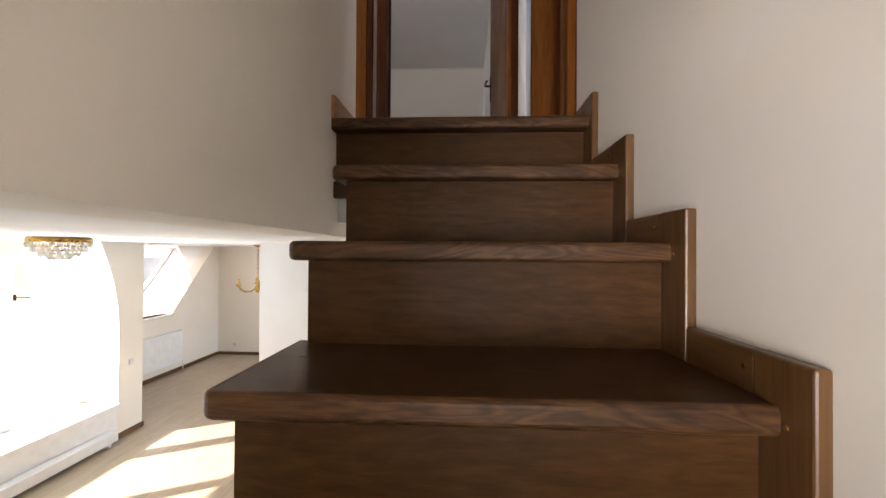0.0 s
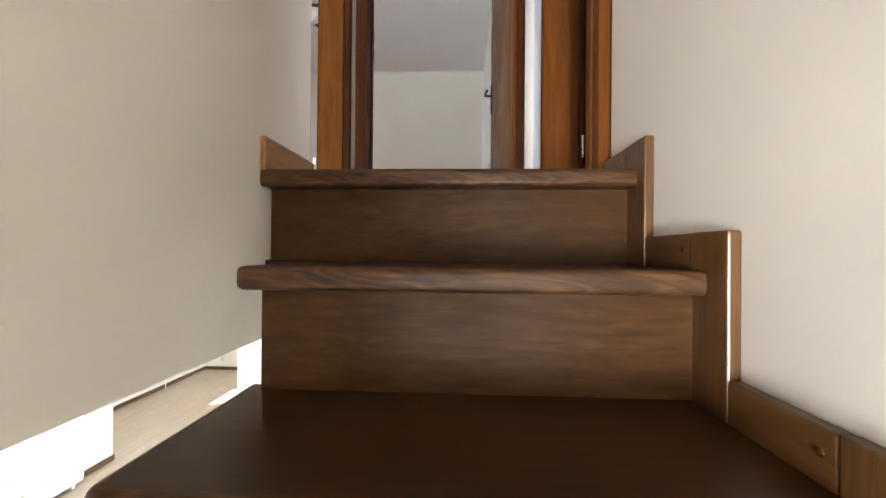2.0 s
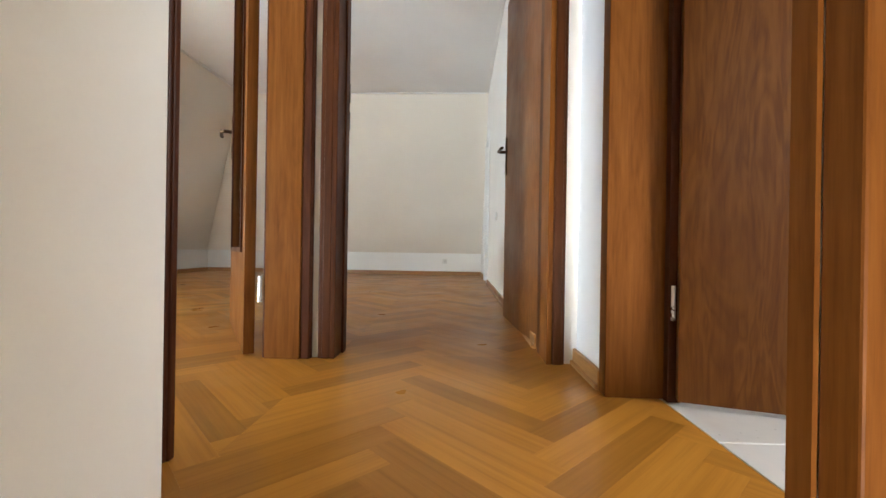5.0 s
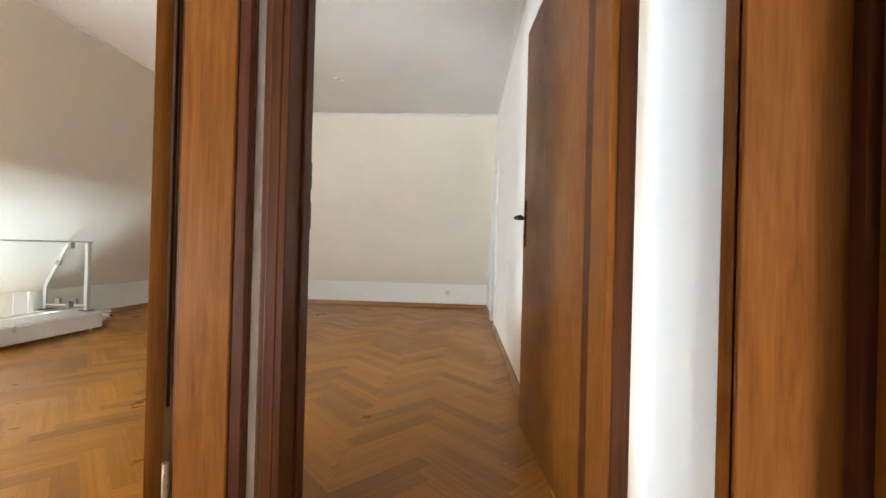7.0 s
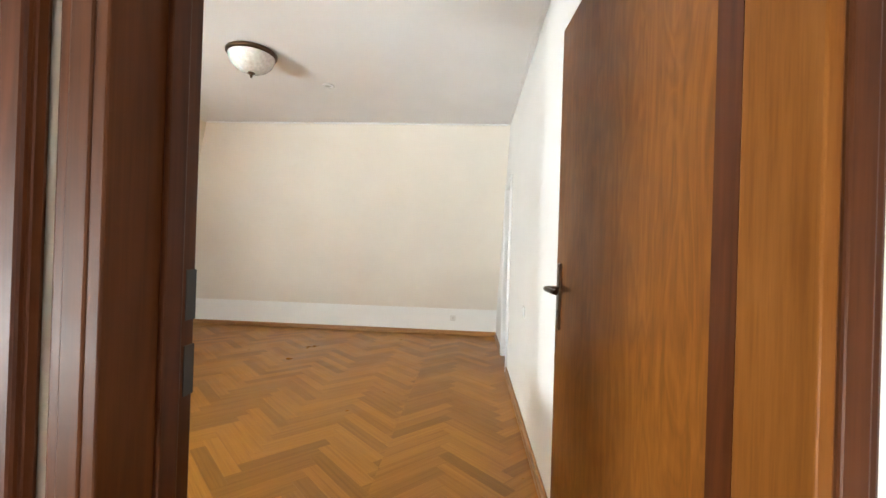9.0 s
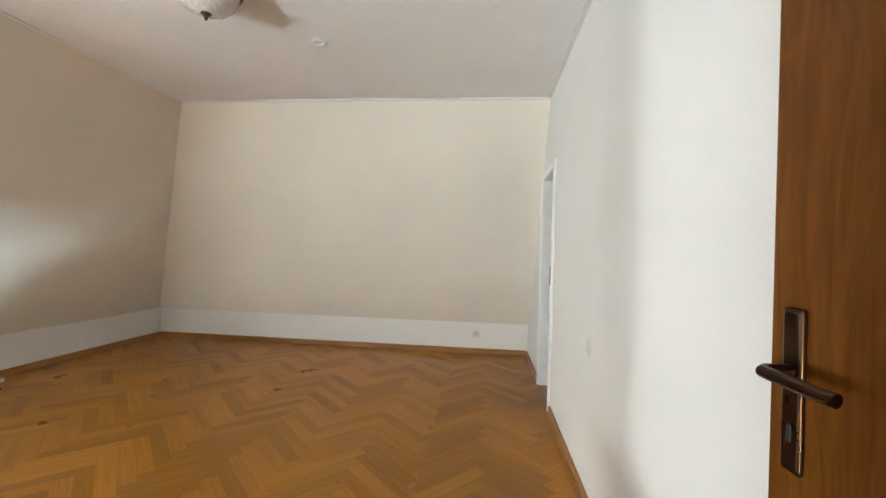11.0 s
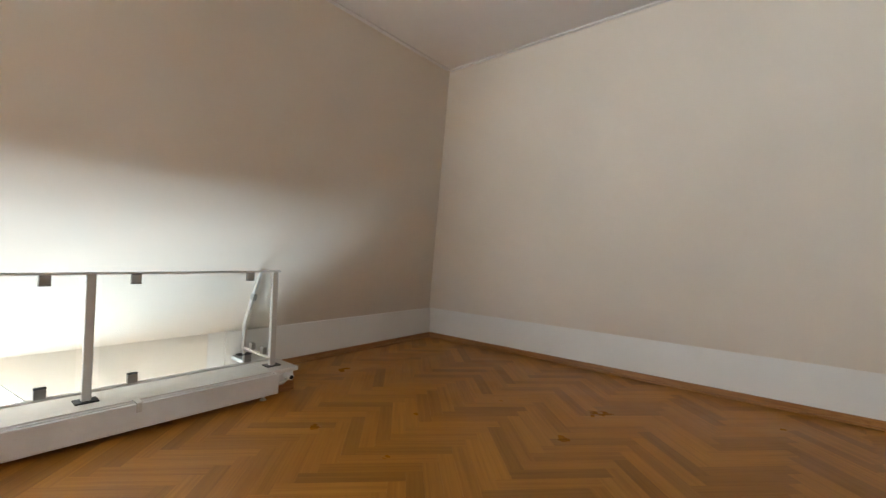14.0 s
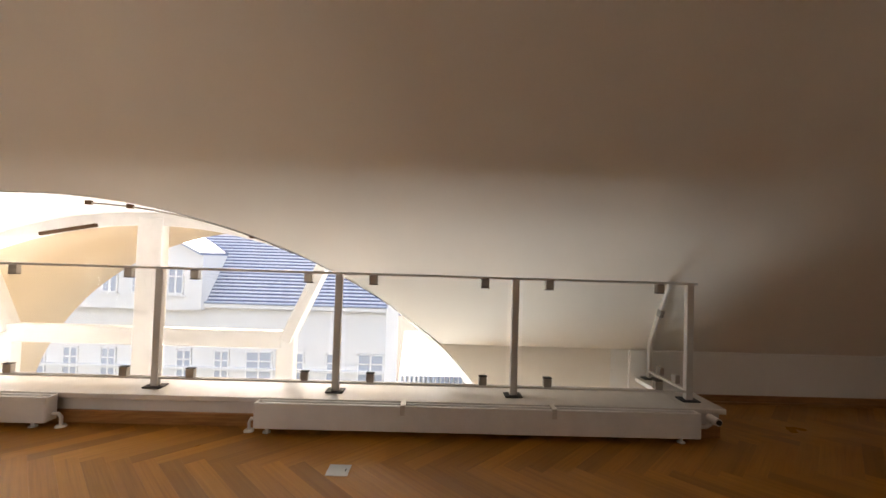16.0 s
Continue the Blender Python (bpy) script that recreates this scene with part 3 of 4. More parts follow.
def lever(parent, at, m, material):
    """Backplate with a lever handle: built facing -y, lever towards -x."""
    plate = boxes((-0.019, 0.019, -0.009, 0, -0.12, 0.12), bevel=0.006)
    h = part("door_handle", moved(plate, Matrix.Translation(at) @ m), material, parent, "dark bronze backplate and lever")
    neck = tube([(0, -0.008, 0.028), (0, -0.045, 0.028), (-0.008, -0.054, 0.028), (-0.03, -0.056, 0.028), (-0.105, -0.054, 0.026), (-0.12, -0.05, 0.025)], 0.0095, 12)
    part("lever", moved(neck, Matrix.Translation(at) @ m), material, h)
    key = boxes((-0.004, 0.004, -0.0105, -0.008, -0.075, -0.05), bevel=0.001)
    part("keyhole", moved(key, Matrix.Translation(at) @ m), M_BLACK, h)
    return h


# door 1: cross wall, leaf swung back against the room's right wall
f1 = empty("door_frame", "reddish veneered door frame with dark mahogany edges", "door frame", "door frames", "structure", (1.62, 1.46, 0))
b1 = Matrix.Translation((-1.62, -1.46, 0))
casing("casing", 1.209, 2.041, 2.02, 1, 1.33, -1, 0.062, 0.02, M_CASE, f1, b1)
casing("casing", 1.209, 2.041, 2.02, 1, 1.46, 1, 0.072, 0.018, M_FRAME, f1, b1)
# left lining and head turn from the window: shade put in darker colours
part("jamb", moved(boxes((1.195, 1.215, 1.308, 1.479, 0, 2.04), bevel=0.003), b1), M_CASE, f1, "door lining with shade in its darker brown")
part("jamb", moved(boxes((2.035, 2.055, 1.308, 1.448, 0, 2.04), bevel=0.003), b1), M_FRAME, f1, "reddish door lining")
part("head", moved(boxes((1.215, 2.035, 1.308, 1.479, 2.02, 2.04), bevel=0.003), b1), M_MAHOG, f1, "door head lining with shade in its dark colour")
# dark strip added for the shade in the gap on the hinge side
part("rebate", moved(boxes((2.036, 2.055, 1.449, 1.512, 0, 2.036)), b1), M_MAHOG, f1, "dark brown strip for the shade in the hinge gap")
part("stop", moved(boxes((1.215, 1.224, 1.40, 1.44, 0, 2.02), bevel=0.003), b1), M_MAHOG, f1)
part("strike_plate", moved(boxes((1.2145, 1.2165, 1.457, 1.4795, 0.94, 1.02), (1.2145, 1.2165, 1.457, 1.4795, 1.06, 1.14)), b1), M_BLACK, f1)

d1 = empty("door_1", "open reddish veneered interior door with bronze lever", "door", "interior doors", "structure", (2.046, 1.485, 0))
ang = math.atan2(1.983 - 2.046, 2.40 - 1.485)
md = pose(0, 0, 0, 0, 0, -math.degrees(ang))
LEN1 = 0.917
leaf1 = part("leaf", moved(boxes((-0.0, 0.04, 0.028, LEN1, 0.008, 2.018), bevel=0.003), md), M_DOOR, d1)
lever(d1, (0, 0, 0), md @ Matrix.Translation((0, LEN1 - 0.05, 1.03)) @ pose(0, 0, 0, 0, 0, -90) @ Matrix.Diagonal((-1, 1, 1, 1)), M_BRONZE)

# door 2: hall's left wall, leaf swung far into the room
f2 = empty("door_frame", "reddish veneered door frame with dark mahogany edges", "door frame", "door frames", "structure", (1.0, 0.92, 0))
b2 = Matrix.Translation((-1.0, -0.92, 0))
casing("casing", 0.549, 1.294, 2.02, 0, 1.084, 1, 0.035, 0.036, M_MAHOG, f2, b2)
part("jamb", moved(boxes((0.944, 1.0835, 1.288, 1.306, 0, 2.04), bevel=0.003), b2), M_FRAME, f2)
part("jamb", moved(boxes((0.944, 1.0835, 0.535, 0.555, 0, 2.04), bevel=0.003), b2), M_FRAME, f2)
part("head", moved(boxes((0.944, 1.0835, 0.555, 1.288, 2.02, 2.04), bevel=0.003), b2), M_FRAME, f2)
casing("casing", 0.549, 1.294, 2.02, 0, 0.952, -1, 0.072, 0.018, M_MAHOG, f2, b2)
part("hinge", moved(lathe([(0, 0), (0.008, 0), (0.008, 0.10), (0, 0.10)], 12, (0.926, 1.288, 0.22)), b2), M_STEEL, f2, "zinc hinge pin")
part("hinge", moved(lathe([(0, 0), (0.008, 0), (0.008, 0.10), (0, 0.10)], 12, (0.926, 1.288, 1.72)), b2), M_STEEL, f2, "zinc hinge pin")

d2 = empty("door_2", "open veneered door with a tall glazed panel", "door", "interior doors", "structure", (0.885, 1.33, 0))
dv = Vector((0.452 - 0.885, 1.99 - 1.33))
LEN2 = dv.length
m2 = pose(0, 0, 0, 0, 0, math.degrees(math.atan2(dv.y, dv.x)))
part("leaf", moved(boxes((0, LEN2, 0, 0.04, 0.008, 0.42), (0, 0.11, 0, 0.04, 0.42, 2.018), (LEN2 - 0.11, LEN2, 0, 0.04, 0.42, 2.018), (0.11, LEN2 - 0.11, 0, 0.04, 1.9, 2.018)), m2), M_FRAME, d2)
for y0 in (-0.008, 0.04):
    part("bead", moved(boxes((0.10, LEN2 - 0.10, y0, y0 + 0.008, 0.41, 0.43), (0.10, 0.12, y0, y0 + 0.008, 0.43, 1.89), (LEN2 - 0.12, LEN2 - 0.10, y0, y0 + 0.008, 0.43, 1.89), (0.10, LEN2 - 0.10, y0, y0 + 0.008, 1.89, 1.91)), m2), M_MAHOG, d2)
dp = part("pane", moved(boxes((0.11, LEN2 - 0.11, 0.016, 0.024, 0.42, 1.9)), m2), glass("tinted_door_glass", (0.75, 0.72, 0.68), 0.1), d2, "glass panel")
dp.visible_shadow = False
lever(d2, (0, 0, 0), m2 @ Matrix.Translation((LEN2 - 0.05, 0.04, 1.03)) @ pose(0, 0, 0, 0, 0, 180) @ Matrix.Diagonal((1, 1, 1, 1)), M_BRONZE)
lever(d2, (0, 0, 0), m2 @ Matrix.Translation((LEN2 - 0.05, 0.0, 1.03)), M_BRONZE)

# door 3: bathroom door in the hall's right wall
f3 = empty("door_frame", "reddish-brown veneered door frame", "door frame", "door frames", "structure", (2.23, 0.6, 0))
b3 = Matrix.Translation((-2.23, -0.6, 0))
part("casing", moved(boxes((2.139, 2.155, 0.978, 1.03, 0, 2.078), bevel=0.004), b3), M_FRAME, f3)
part("casing", moved(boxes((2.139, 2.155, 0.262, 0.978, 2.026, 2.078), bevel=0.004), b3), M_FRAME, f3)
part("jamb", moved(boxes((2.139, 2.315, 0.972, 0.992, 0, 2.04), bevel=0.003), b3), M_FRAME, f3)
part("jamb", moved(boxes((2.165, 2.315, 0.285, 0.305, 0, 2.04), bevel=0.003), b3), M_FRAME, f3)
part("casing", moved(boxes((2.147, 2.1545, 0.262, 0.303, 0, 2.03)), b3), M_FRAME, f3)
part("head", moved(boxes((2.139, 2.315, 0.305, 0.972, 2.02, 2.04), bevel=0.003), b3), M_FRAME, f3)
# strip in dark veneer stands in for the shaded gap beside the leaf
part("rebate", moved(boxes((2.309, 2.344, 0.945, 0.9715, 0, 2.036)), b3), M_MAHOG, f3, "dark strip for the shade in the hinge gap")
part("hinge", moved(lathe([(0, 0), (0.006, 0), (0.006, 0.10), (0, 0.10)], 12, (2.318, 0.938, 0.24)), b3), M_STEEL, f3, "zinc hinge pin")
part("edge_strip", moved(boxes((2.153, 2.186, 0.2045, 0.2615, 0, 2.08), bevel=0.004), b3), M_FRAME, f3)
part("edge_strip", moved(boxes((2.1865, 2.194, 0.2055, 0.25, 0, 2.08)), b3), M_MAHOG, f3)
d3 = empty("door_3", "open walnut-brown veneered bathroom door", "door", "interior doors", "structure", (2.335, 0.955, 0))
m3 = pose(0, 0, 0, 0, 0, -17)
part("leaf", moved(boxes((0.0, 0.665, -0.04, 0.0, 0.012, 2.018), bevel=0.003), m3), M_DOOR, d3)
lever(d3, (0, 0, 0), m3 @ Matrix.Translation((0.61, -0.04, 1.03)), M_BRONZE)

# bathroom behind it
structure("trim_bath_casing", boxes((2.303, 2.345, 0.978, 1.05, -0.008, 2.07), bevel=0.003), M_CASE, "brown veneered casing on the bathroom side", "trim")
structure("wall_bath", boxes((2.30, 3.9, 1.39, 1.53, -0.014, CEIL), (3.9, 4.04, -0.9, 1.53, -0.014, 1.0), (3.9, 4.04, -0.9, 1.53, 2.1, CEIL), (3.9, 4.04, -0.9, -0.3, 1.0, 2.1), (3.9, 4.04, 0.9, 1.53, 1.0, 2.1), (2.33, 4.04, -1.0, -0.9, -0.014, CEIL)), M_KNEE, "white bathroom wall", "wall")
bath = structure("floor_bath", boxes((2.302, 3.95, -0.95, 1.40, -0.05, -0.008)), M_GAP, "pale tiled bathroom floor", "floor")
tile = boxes((0, 0.297, 0, 0.297, -0.008, 0.0), bevel=0.002, segments=1)
tile_me = part("tile", tile, M_TILE, bath)
tile_me.location = (2.303, 0.70, 0.0)
for i in range(5):
    for j in range(7):
        if (i, j) != (0, 4):
            o = new("tile", tile_me.data)
            o.parent, o.location = bath, (2.303 + 0.3 * i, -0.5 + 0.3 * j, 0.0)
structure("ceiling_bath", boxes((2.3, 4.0, -1.0, 1.5, CEIL, CEIL + 0.1)), M_CEIL, "flat white painted ceiling", "ceiling")

# floor under the parquet
floor = structure("floor", boxes((-2.36, 1.2, YN, 4.42, -0.014, -0.006), (-2.7, 1.2, 4.42, YK, -0.014, -0.006), (1.2, 2.14, 0.2265, 1.53, -0.014, -0.006), (2.14, 2.30, 0.2265, 1.0, -0.014, -0.006), (1.2, XR, 1.53, YK, -0.014, -0.006)), M_GAP, "oak herringbone parquet floor, honey brown", "floor")

# unseen window added at the end of the stair, to carry the fill lamp
w3 = empty("unseen_window", "unseen narrow white framed window, added behind the stair fill lamp", "window", "", "structure", (1.455, -4.1, -1.5))
wb3 = Matrix.Translation((-1.455, 4.1, 1.5))
for s_ in ((1.29, 1.33, -4.14, -4.08, -1.5, 0.0), (1.58, 1.62, -4.14, -4.08, -1.5, 0.0), (1.33, 1.58, -4.14, -4.08, -1.5, -1.46), (1.33, 1.58, -4.14, -4.08, -0.04, 0.0)):
    part("window_frame", moved(boxes(s_, bevel=0.005), wb3), M_WHITE, w3)
pw = part("pane", moved(boxes((1.325, 1.585, -4.116, -4.104, -1.465, -0.035)), wb3), M_GLASS, w3, "clear glass pane")
pw.visible_shadow = False

# ---- baseboards and the white doorway ----
def baseboard(p, q, side, mat, label="honey oak baseboard with rounded top"):
    """Board from p to q along a wall; side is the unit step away from the wall."""
    (x0, y0), (x1, y1), (sx, sy) = p, q, side
    t, h = 0.016, 0.062
    bm = boxes((min(x0, x1, x0 + sx * t), max(x0, x1, x0 + sx * t), min(y0, y1, y0 + sy * t), max(y0, y1, y0 + sy * t), 0, h), bevel=0.005)
    bm2 = boxes((min(x0, x1, x0 + sx * 0.026), max(x0, x1, x0 + sx * 0.026), min(y0, y1, y0 + sy * 0.026), max(y0, y1, y0 + sy * 0.026), 0, 0.018), bevel=0.006)
    return structure("baseboard", join(bm, bm2), mat, label, "baseboard")


baseboard((XK + 0.02, YK - 0.001), (XR, YK - 0.001), (0, -1), M_BASE_X)
baseboard((XR - 0.001, 1.56), (XR - 0.001, DY0 - 0.062), (-1, 0), M_BASE_Y)
baseboard((XR - 0.001, DY1 + 0.062), (XR - 0.001, YK - 0.02), (-1, 0), M_BASE_Y)
baseboard((XK + 0.021, 4.44), (XK + 0.021, YK - 0.02), (1, 0), M_BASE_Y)
baseboard((2.154, 1.032), (2.154, 1.329), (-1, 0), M_BASE_Y)

f4 = empty("door_frame", "white lacquered narrow door frame", "door frame", "", "structure", (XR, 5.27, 0))
b4 = Matrix.Translation((-XR, -5.27, 0))
casing("casing", DY0 + 0.012, DY1 - 0.012, DZ - 0.012, 0, XR, -1, 0.065, 0.014, M_WHITE, f4, b4)
part("jamb", moved(boxes((XR - 0.004, XR + 0.105, DY0, DY0 + 0.014, 0, DZ)), b4), M_WHITE, f4)
part("jamb", moved(boxes((XR - 0.004, XR + 0.105, DY1 - 0.014, DY1, 0, DZ)), b4), M_WHITE, f4)
part("head", moved(boxes((XR - 0.004, XR + 0.105, DY0 + 0.014, DY1 - 0.014, DZ - 0.014, DZ)), b4), M_WHITE, f4)
part("stop", moved(boxes((XR + 0.085, XR + 0.104, DY1 - 0.026, DY1 - 0.0145, 0, DZ - 0.0145), bevel=0.002), b4), M_WHITE, f4)
part("strike_plate", moved(boxes((XR + 0.07, XR + 0.084, DY1 - 0.0155, DY1 - 0.0135, 0.93, 1.10)), b4), M_BROWN, f4, "dark strike plate")
structure("wall_side_room", boxes((XR + 0.10, 3.9, 3.6, 3.75, -0.014, CEIL), (3.8, 3.95, 3.75, 7.0, -0.014, CEIL), (XR + 0.10, 3.9, 6.9, 7.0, -0.014, CEIL), (XR + 0.10, 3.95, 3.6, 7.0, CEIL, CEIL + 0.1)), M_WALL, "cream wall of the dim side room", "wall")
structure("floor_side_room", boxes((XR, 3.9, 3.7, 7.0, -0.05, -0.001)), M_BASE_Y, "brown wooden floor of the side room", "floor")
ward = empty("wardrobe", "dark brown lacquered wardrobe with slanting top under the roof", "wardrobe", "", "", (2.75, 5.95, -0.001))
wb = Matrix.Translation((-2.75, -5.95, 0.001))
part("body", moved(prism([(5.50, 0), (6.85, 0), (6.85, 1.05), (6.45, 1.25), (5.50, 1.60)], 0, 2.55, 3.3, 0.006), wb), M_BROWN, ward)
part("door", moved(prism([(5.52, 0.05), (6.0, 0.05), (6.0, 1.38), (5.52, 1.56)], 0, 2.53, 2.549, 0.003), wb), M_BROWN, ward)
part("door", moved(prism([(6.01, 0.05), (6.5, 0.05), (6.5, 1.19), (6.01, 1.375)], 0, 2.53, 2.549, 0.003), wb), M_BROWN, ward)

# ---- sill, radiators and railing at the void ----
sill = structure("sill_board", boxes((-2.36, -2.025, YN, 4.20, 0.142, 0.172), (-2.655, -2.025, 4.2005, 4.42, 0.142, 0.172), bevel=0.004), M_SILL, "glossy white sill board along the railing", "sill")
structure("sill_fascia", boxes((-2.34, -2.06, YN, 4.40, -0.013, 0.1415)), M_WHITE, "white boxed front under the sill", "sill front")
structure("baseboard", boxes((-2.06, -2.044, YN, 4.40, 0, 0.072), bevel=0.003), M_BASE_Y, "honey oak baseboard under the sill", "baseboard")


def radiator(y0, y1, pegs):
    """Low flat radiator with open top slots, end caps, brackets and feet."""
    at = (-1.98, (y0 + y1) / 2, 0)
    r = empty("radiator", "long low white panel radiator before the sill", "radiator", "low radiators", "", at)
    b = Matrix.Translation([-v for v in at])

    def add(name, bm, mat, label=""):
        return part(name, moved(bm, b), mat, r, label)
    add("front_panel", boxes((-1.958, -1.944, y0, y1, 0.032, 0.172), bevel=0.004), M_WHITE)
    add("back_panel", boxes((-2.018, -2.006, y0, y1, 0.032, 0.166), bevel=0.003), M_WHITE)
    add("end_cap", boxes((-2.018, -1.946, y0 - 0.002, y0 + 0.01, 0.034, 0.168), bevel=0.003), M_WHITE)
    add("end_cap", boxes((-2.018, -1.946, y1 - 0.01, y1 + 0.002, 0.034, 0.168), bevel=0.003), M_WHITE)
    add("fins", boxes(*[(-2.004, -1.960, y0 + 0.02 + 0.04 * k, y0 + 0.022 + 0.04 * k, 0.05, 0.150) for k in range(int((y1 - y0 - 0.04) / 0.04))]), M_PLATE)
    add("rib", boxes((-1.992, -1.984, y0 + 0.01, y1 - 0.01, 0.148, 0.160)), M_WHITE)
    for y in pegs:
        add("bracket", boxes((-2.02, -1.938, y - 0.014, y + 0.014, 0.170, 0.180), (-1.944, -1.936, y - 0.013, y + 0.013, 0.125, 0.178), bevel=0.003), M_RAIL)
    for y in (y0 + 0.06, y1 - 0.09):
        foot = add("foot", tube([(-1.98, y, 0.034), (-1.98, y, 0.004)], 0.009), M_WHITE)
        part("pad", moved(lathe([(0, 0), (0.022, 0), (0.02, 0.006), (0, 0.006)], 16, (-1.98, y, 0)), b), M_WHITE, foot)
    return r, add


rad_1, add = radiator(1.776, 4.222, (2.58, 3.41))
valve = add("valve", tube([(-1.985, 4.222, 0.085), (-1.985, 4.275, 0.085), (-1.985, 4.30, 0.10), (-1.985, 4.31, 0.128)], 0.010), M_STEEL, "chromed valve")
part("thermostat_head", moved(tube([(-2.02, 4.315, 0.128), (-1.995, 4.315, 0.128), (-1.94, 4.315, 0.128)], 0.021, 16), Matrix.Translation((1.98, -(1.776 + 4.222) / 2, 0))), M_WHITE, valve, "white thermostat head")
part("cap", moved(tube([(-1.94, 4.315, 0.128), (-1.932, 4.315, 0.128)], 0.014, 12), Matrix.Translation((1.98, -(1.776 + 4.222) / 2, 0))), M_BLACK, valve)
add("pipe", tube([(-1.99, 1.776, 0.07), (-1.99, 1.745, 0.07), (-1.99, 1.735, 0.05), (-1.99, 1.735, 0.002)], 0.009), M_WHITE)
add("pipe_collar", lathe([(0, 0), (0.028, 0), (0.024, 0.01), (0.01, 0.012), (0, 0.012)], 16, (-1.99, 1.735, 0)), M_WHITE)
rad_2, add = radiator(-1.80, 0.665, (-0.9, -0.1))
add("pipe", tube([(-1.99, 0.665, 0.07), (-1.99, 0.70, 0.07), (-1.99, 0.715, 0.05), (-1.99, 0.715, 0.002)], 0.009), M_WHITE)
add("pipe_collar", lathe([(0, 0), (0.028, 0), (0.024, 0.01), (0.01, 0.012), (0, 0.012)], 16, (-1.99, 0.715, 0)), M_WHITE)


def railing():
    r = empty("railing", "pale grey metal railing with clear glass panels", "railing", "", "", (-2.17, 2.0, 0.172))
    b = Matrix.Translation((2.17, -2.0, -0.172))

    def add(name, bm, mat, label="", parent=r):
        return part(name, moved(bm, b), mat, parent, label)
    posts = [4.285 - 1.063 * k for k in range(6)]
    for y in posts:
        post = add("post", boxes((-2.187, -2.153, y - 0.021, y + 0.021, 0.176, 0.868), bevel=0.003), M_RAIL)
        add("foot_plate", boxes((-2.215, -2.125, y - 0.052, y + 0.052, 0.172, 0.180), bevel=0.002), M_BLACK, "black foot plate", post)
    add("top_rail", boxes((-2.19, -2.15, posts[-1] - 0.03, posts[0] + 0.04, 0.868, 0.882), bevel=0.003), M_RAIL)
    add("lower_rail", boxes((-2.184, -2.156, posts[-1] - 0.02, posts[0] + 0.02, 0.219, 0.232), bevel=0.002), M_RAIL)

    def clip(y, z, s, x=-2.17):
        c = add("clip", boxes((x - 0.016, x + 0.016, y - 0.024, y + 0.024, min(z, z + s * 0.052), max(z, z + s * 0.052)), bevel=0.003), M_CLIP, "steel glass clip")
        add("gasket", boxes((x - 0.017, x + 0.017, y - 0.025, y + 0.025, min(z + s * 0.0525, z + s * 0.056), max(z + s * 0.0525, z + s * 0.056))), M_BLACK, "", c)
    for a, c in zip(posts[1:], posts):
        g = add("pane", boxes((-2.174, -2.166, a + 0.05, c - 0.05, 0.245, 0.850), bevel=0.001), M_PANEL, "clear glass panel")
        g.visible_shadow = False
        for y in (a + 0.205, c - 0.185):
            clip(y, 0.868, -1)
            clip(y, 0.232, 1)
    # return at the end, cut to the slope
    y = posts[0]
    add("return_rail", boxes((-2.40, -2.19, y - 0.012, y + 0.012, 0.868, 0.880), bevel=0.002), M_RAIL)
    add("return_post", bar((-2.385, y, 0.868), (-2.62, y, 0.42), 0.022, 0.035), M_RAIL)
    add("return_post", bar((-2.62, y, 0.43), (-2.625, y, 0.178), 0.022, 0.035), M_RAIL)
    add("return_rail", boxes((-2.62, -2.187, y - 0.012, y + 0.012, 0.219, 0.232), bevel=0.002), M_RAIL)
    add("foot_plate", boxes((-2.652, -2.585, y - 0.05, y + 0.05, 0.172, 0.180), bevel=0.002), M_BLACK)
    g = add("pane", prism([(-2.57, 0.245), (-2.21, 0.245), (-2.21, 0.85), (-2.40, 0.85), (-2.57, 0.50)], 1, y - 0.004, y + 0.004), M_PANEL, "clear glass panel")
    g.visible_shadow = False
    for x, z, a in ((-2.50, 0.635, 28), (-2.48, 0.238, 0), (-2.30, 0.238, 0)):
        c = add("clip", moved(boxes((-0.024, 0.024, -0.016, 0.016, 0, 0.052), bevel=0.003), pose(x, y, z, 0, a, 0)), M_CLIP, "steel glass clip")
    return r


railing()

# ---- fittings of the room ----
lamp = empty("ceiling_lamp", "frosted glass dome lamp with dark bronze rim", "ceiling lamp", "", "", (0.05, 3.68, CEIL))
part("rim", lathe([(0, 0), (0.158, 0), (0.172, -0.01), (0.172, -0.028), (0.162, -0.036), (0.145, -0.036), (0, -0.034)], 40), M_BRONZE, lamp, "dark bronze rim", True)
part("shade", lathe([(0.156, -0.034), (0.153, -0.06), (0.138, -0.092), (0.108, -0.122), (0.07, -0.143), (0.03, -0.152), (0, -0.154)], 40), M_LAMP, lamp, "frosted glass bowl", True)
part("finial", lathe([(0, -0.150), (0.024, -0.150), (0.026, -0.158), (0.012, -0.166), (0.009, -0.178), (0.004, -0.19), (0, -0.192)], 16), M_BRONZE, lamp, "", True)
spot = empty("ceiling_spot", "small white recessed ceiling spotlight", "spotlight", "", "", (0.40, 4.278, CEIL))
part("ring", lathe([(0.028, -0.001), (0.05, -0.001), (0.052, -0.006), (0.044, -0.012), (0.03, -0.010), (0.028, -0.001)], 32), M_WHITE, spot, "", True)
part("bulb", lathe([(0, -0.003), (0.024, -0.003), (0.028, -0.001), (0, 0.0)], 24), M_LAMP, spot, "", True)


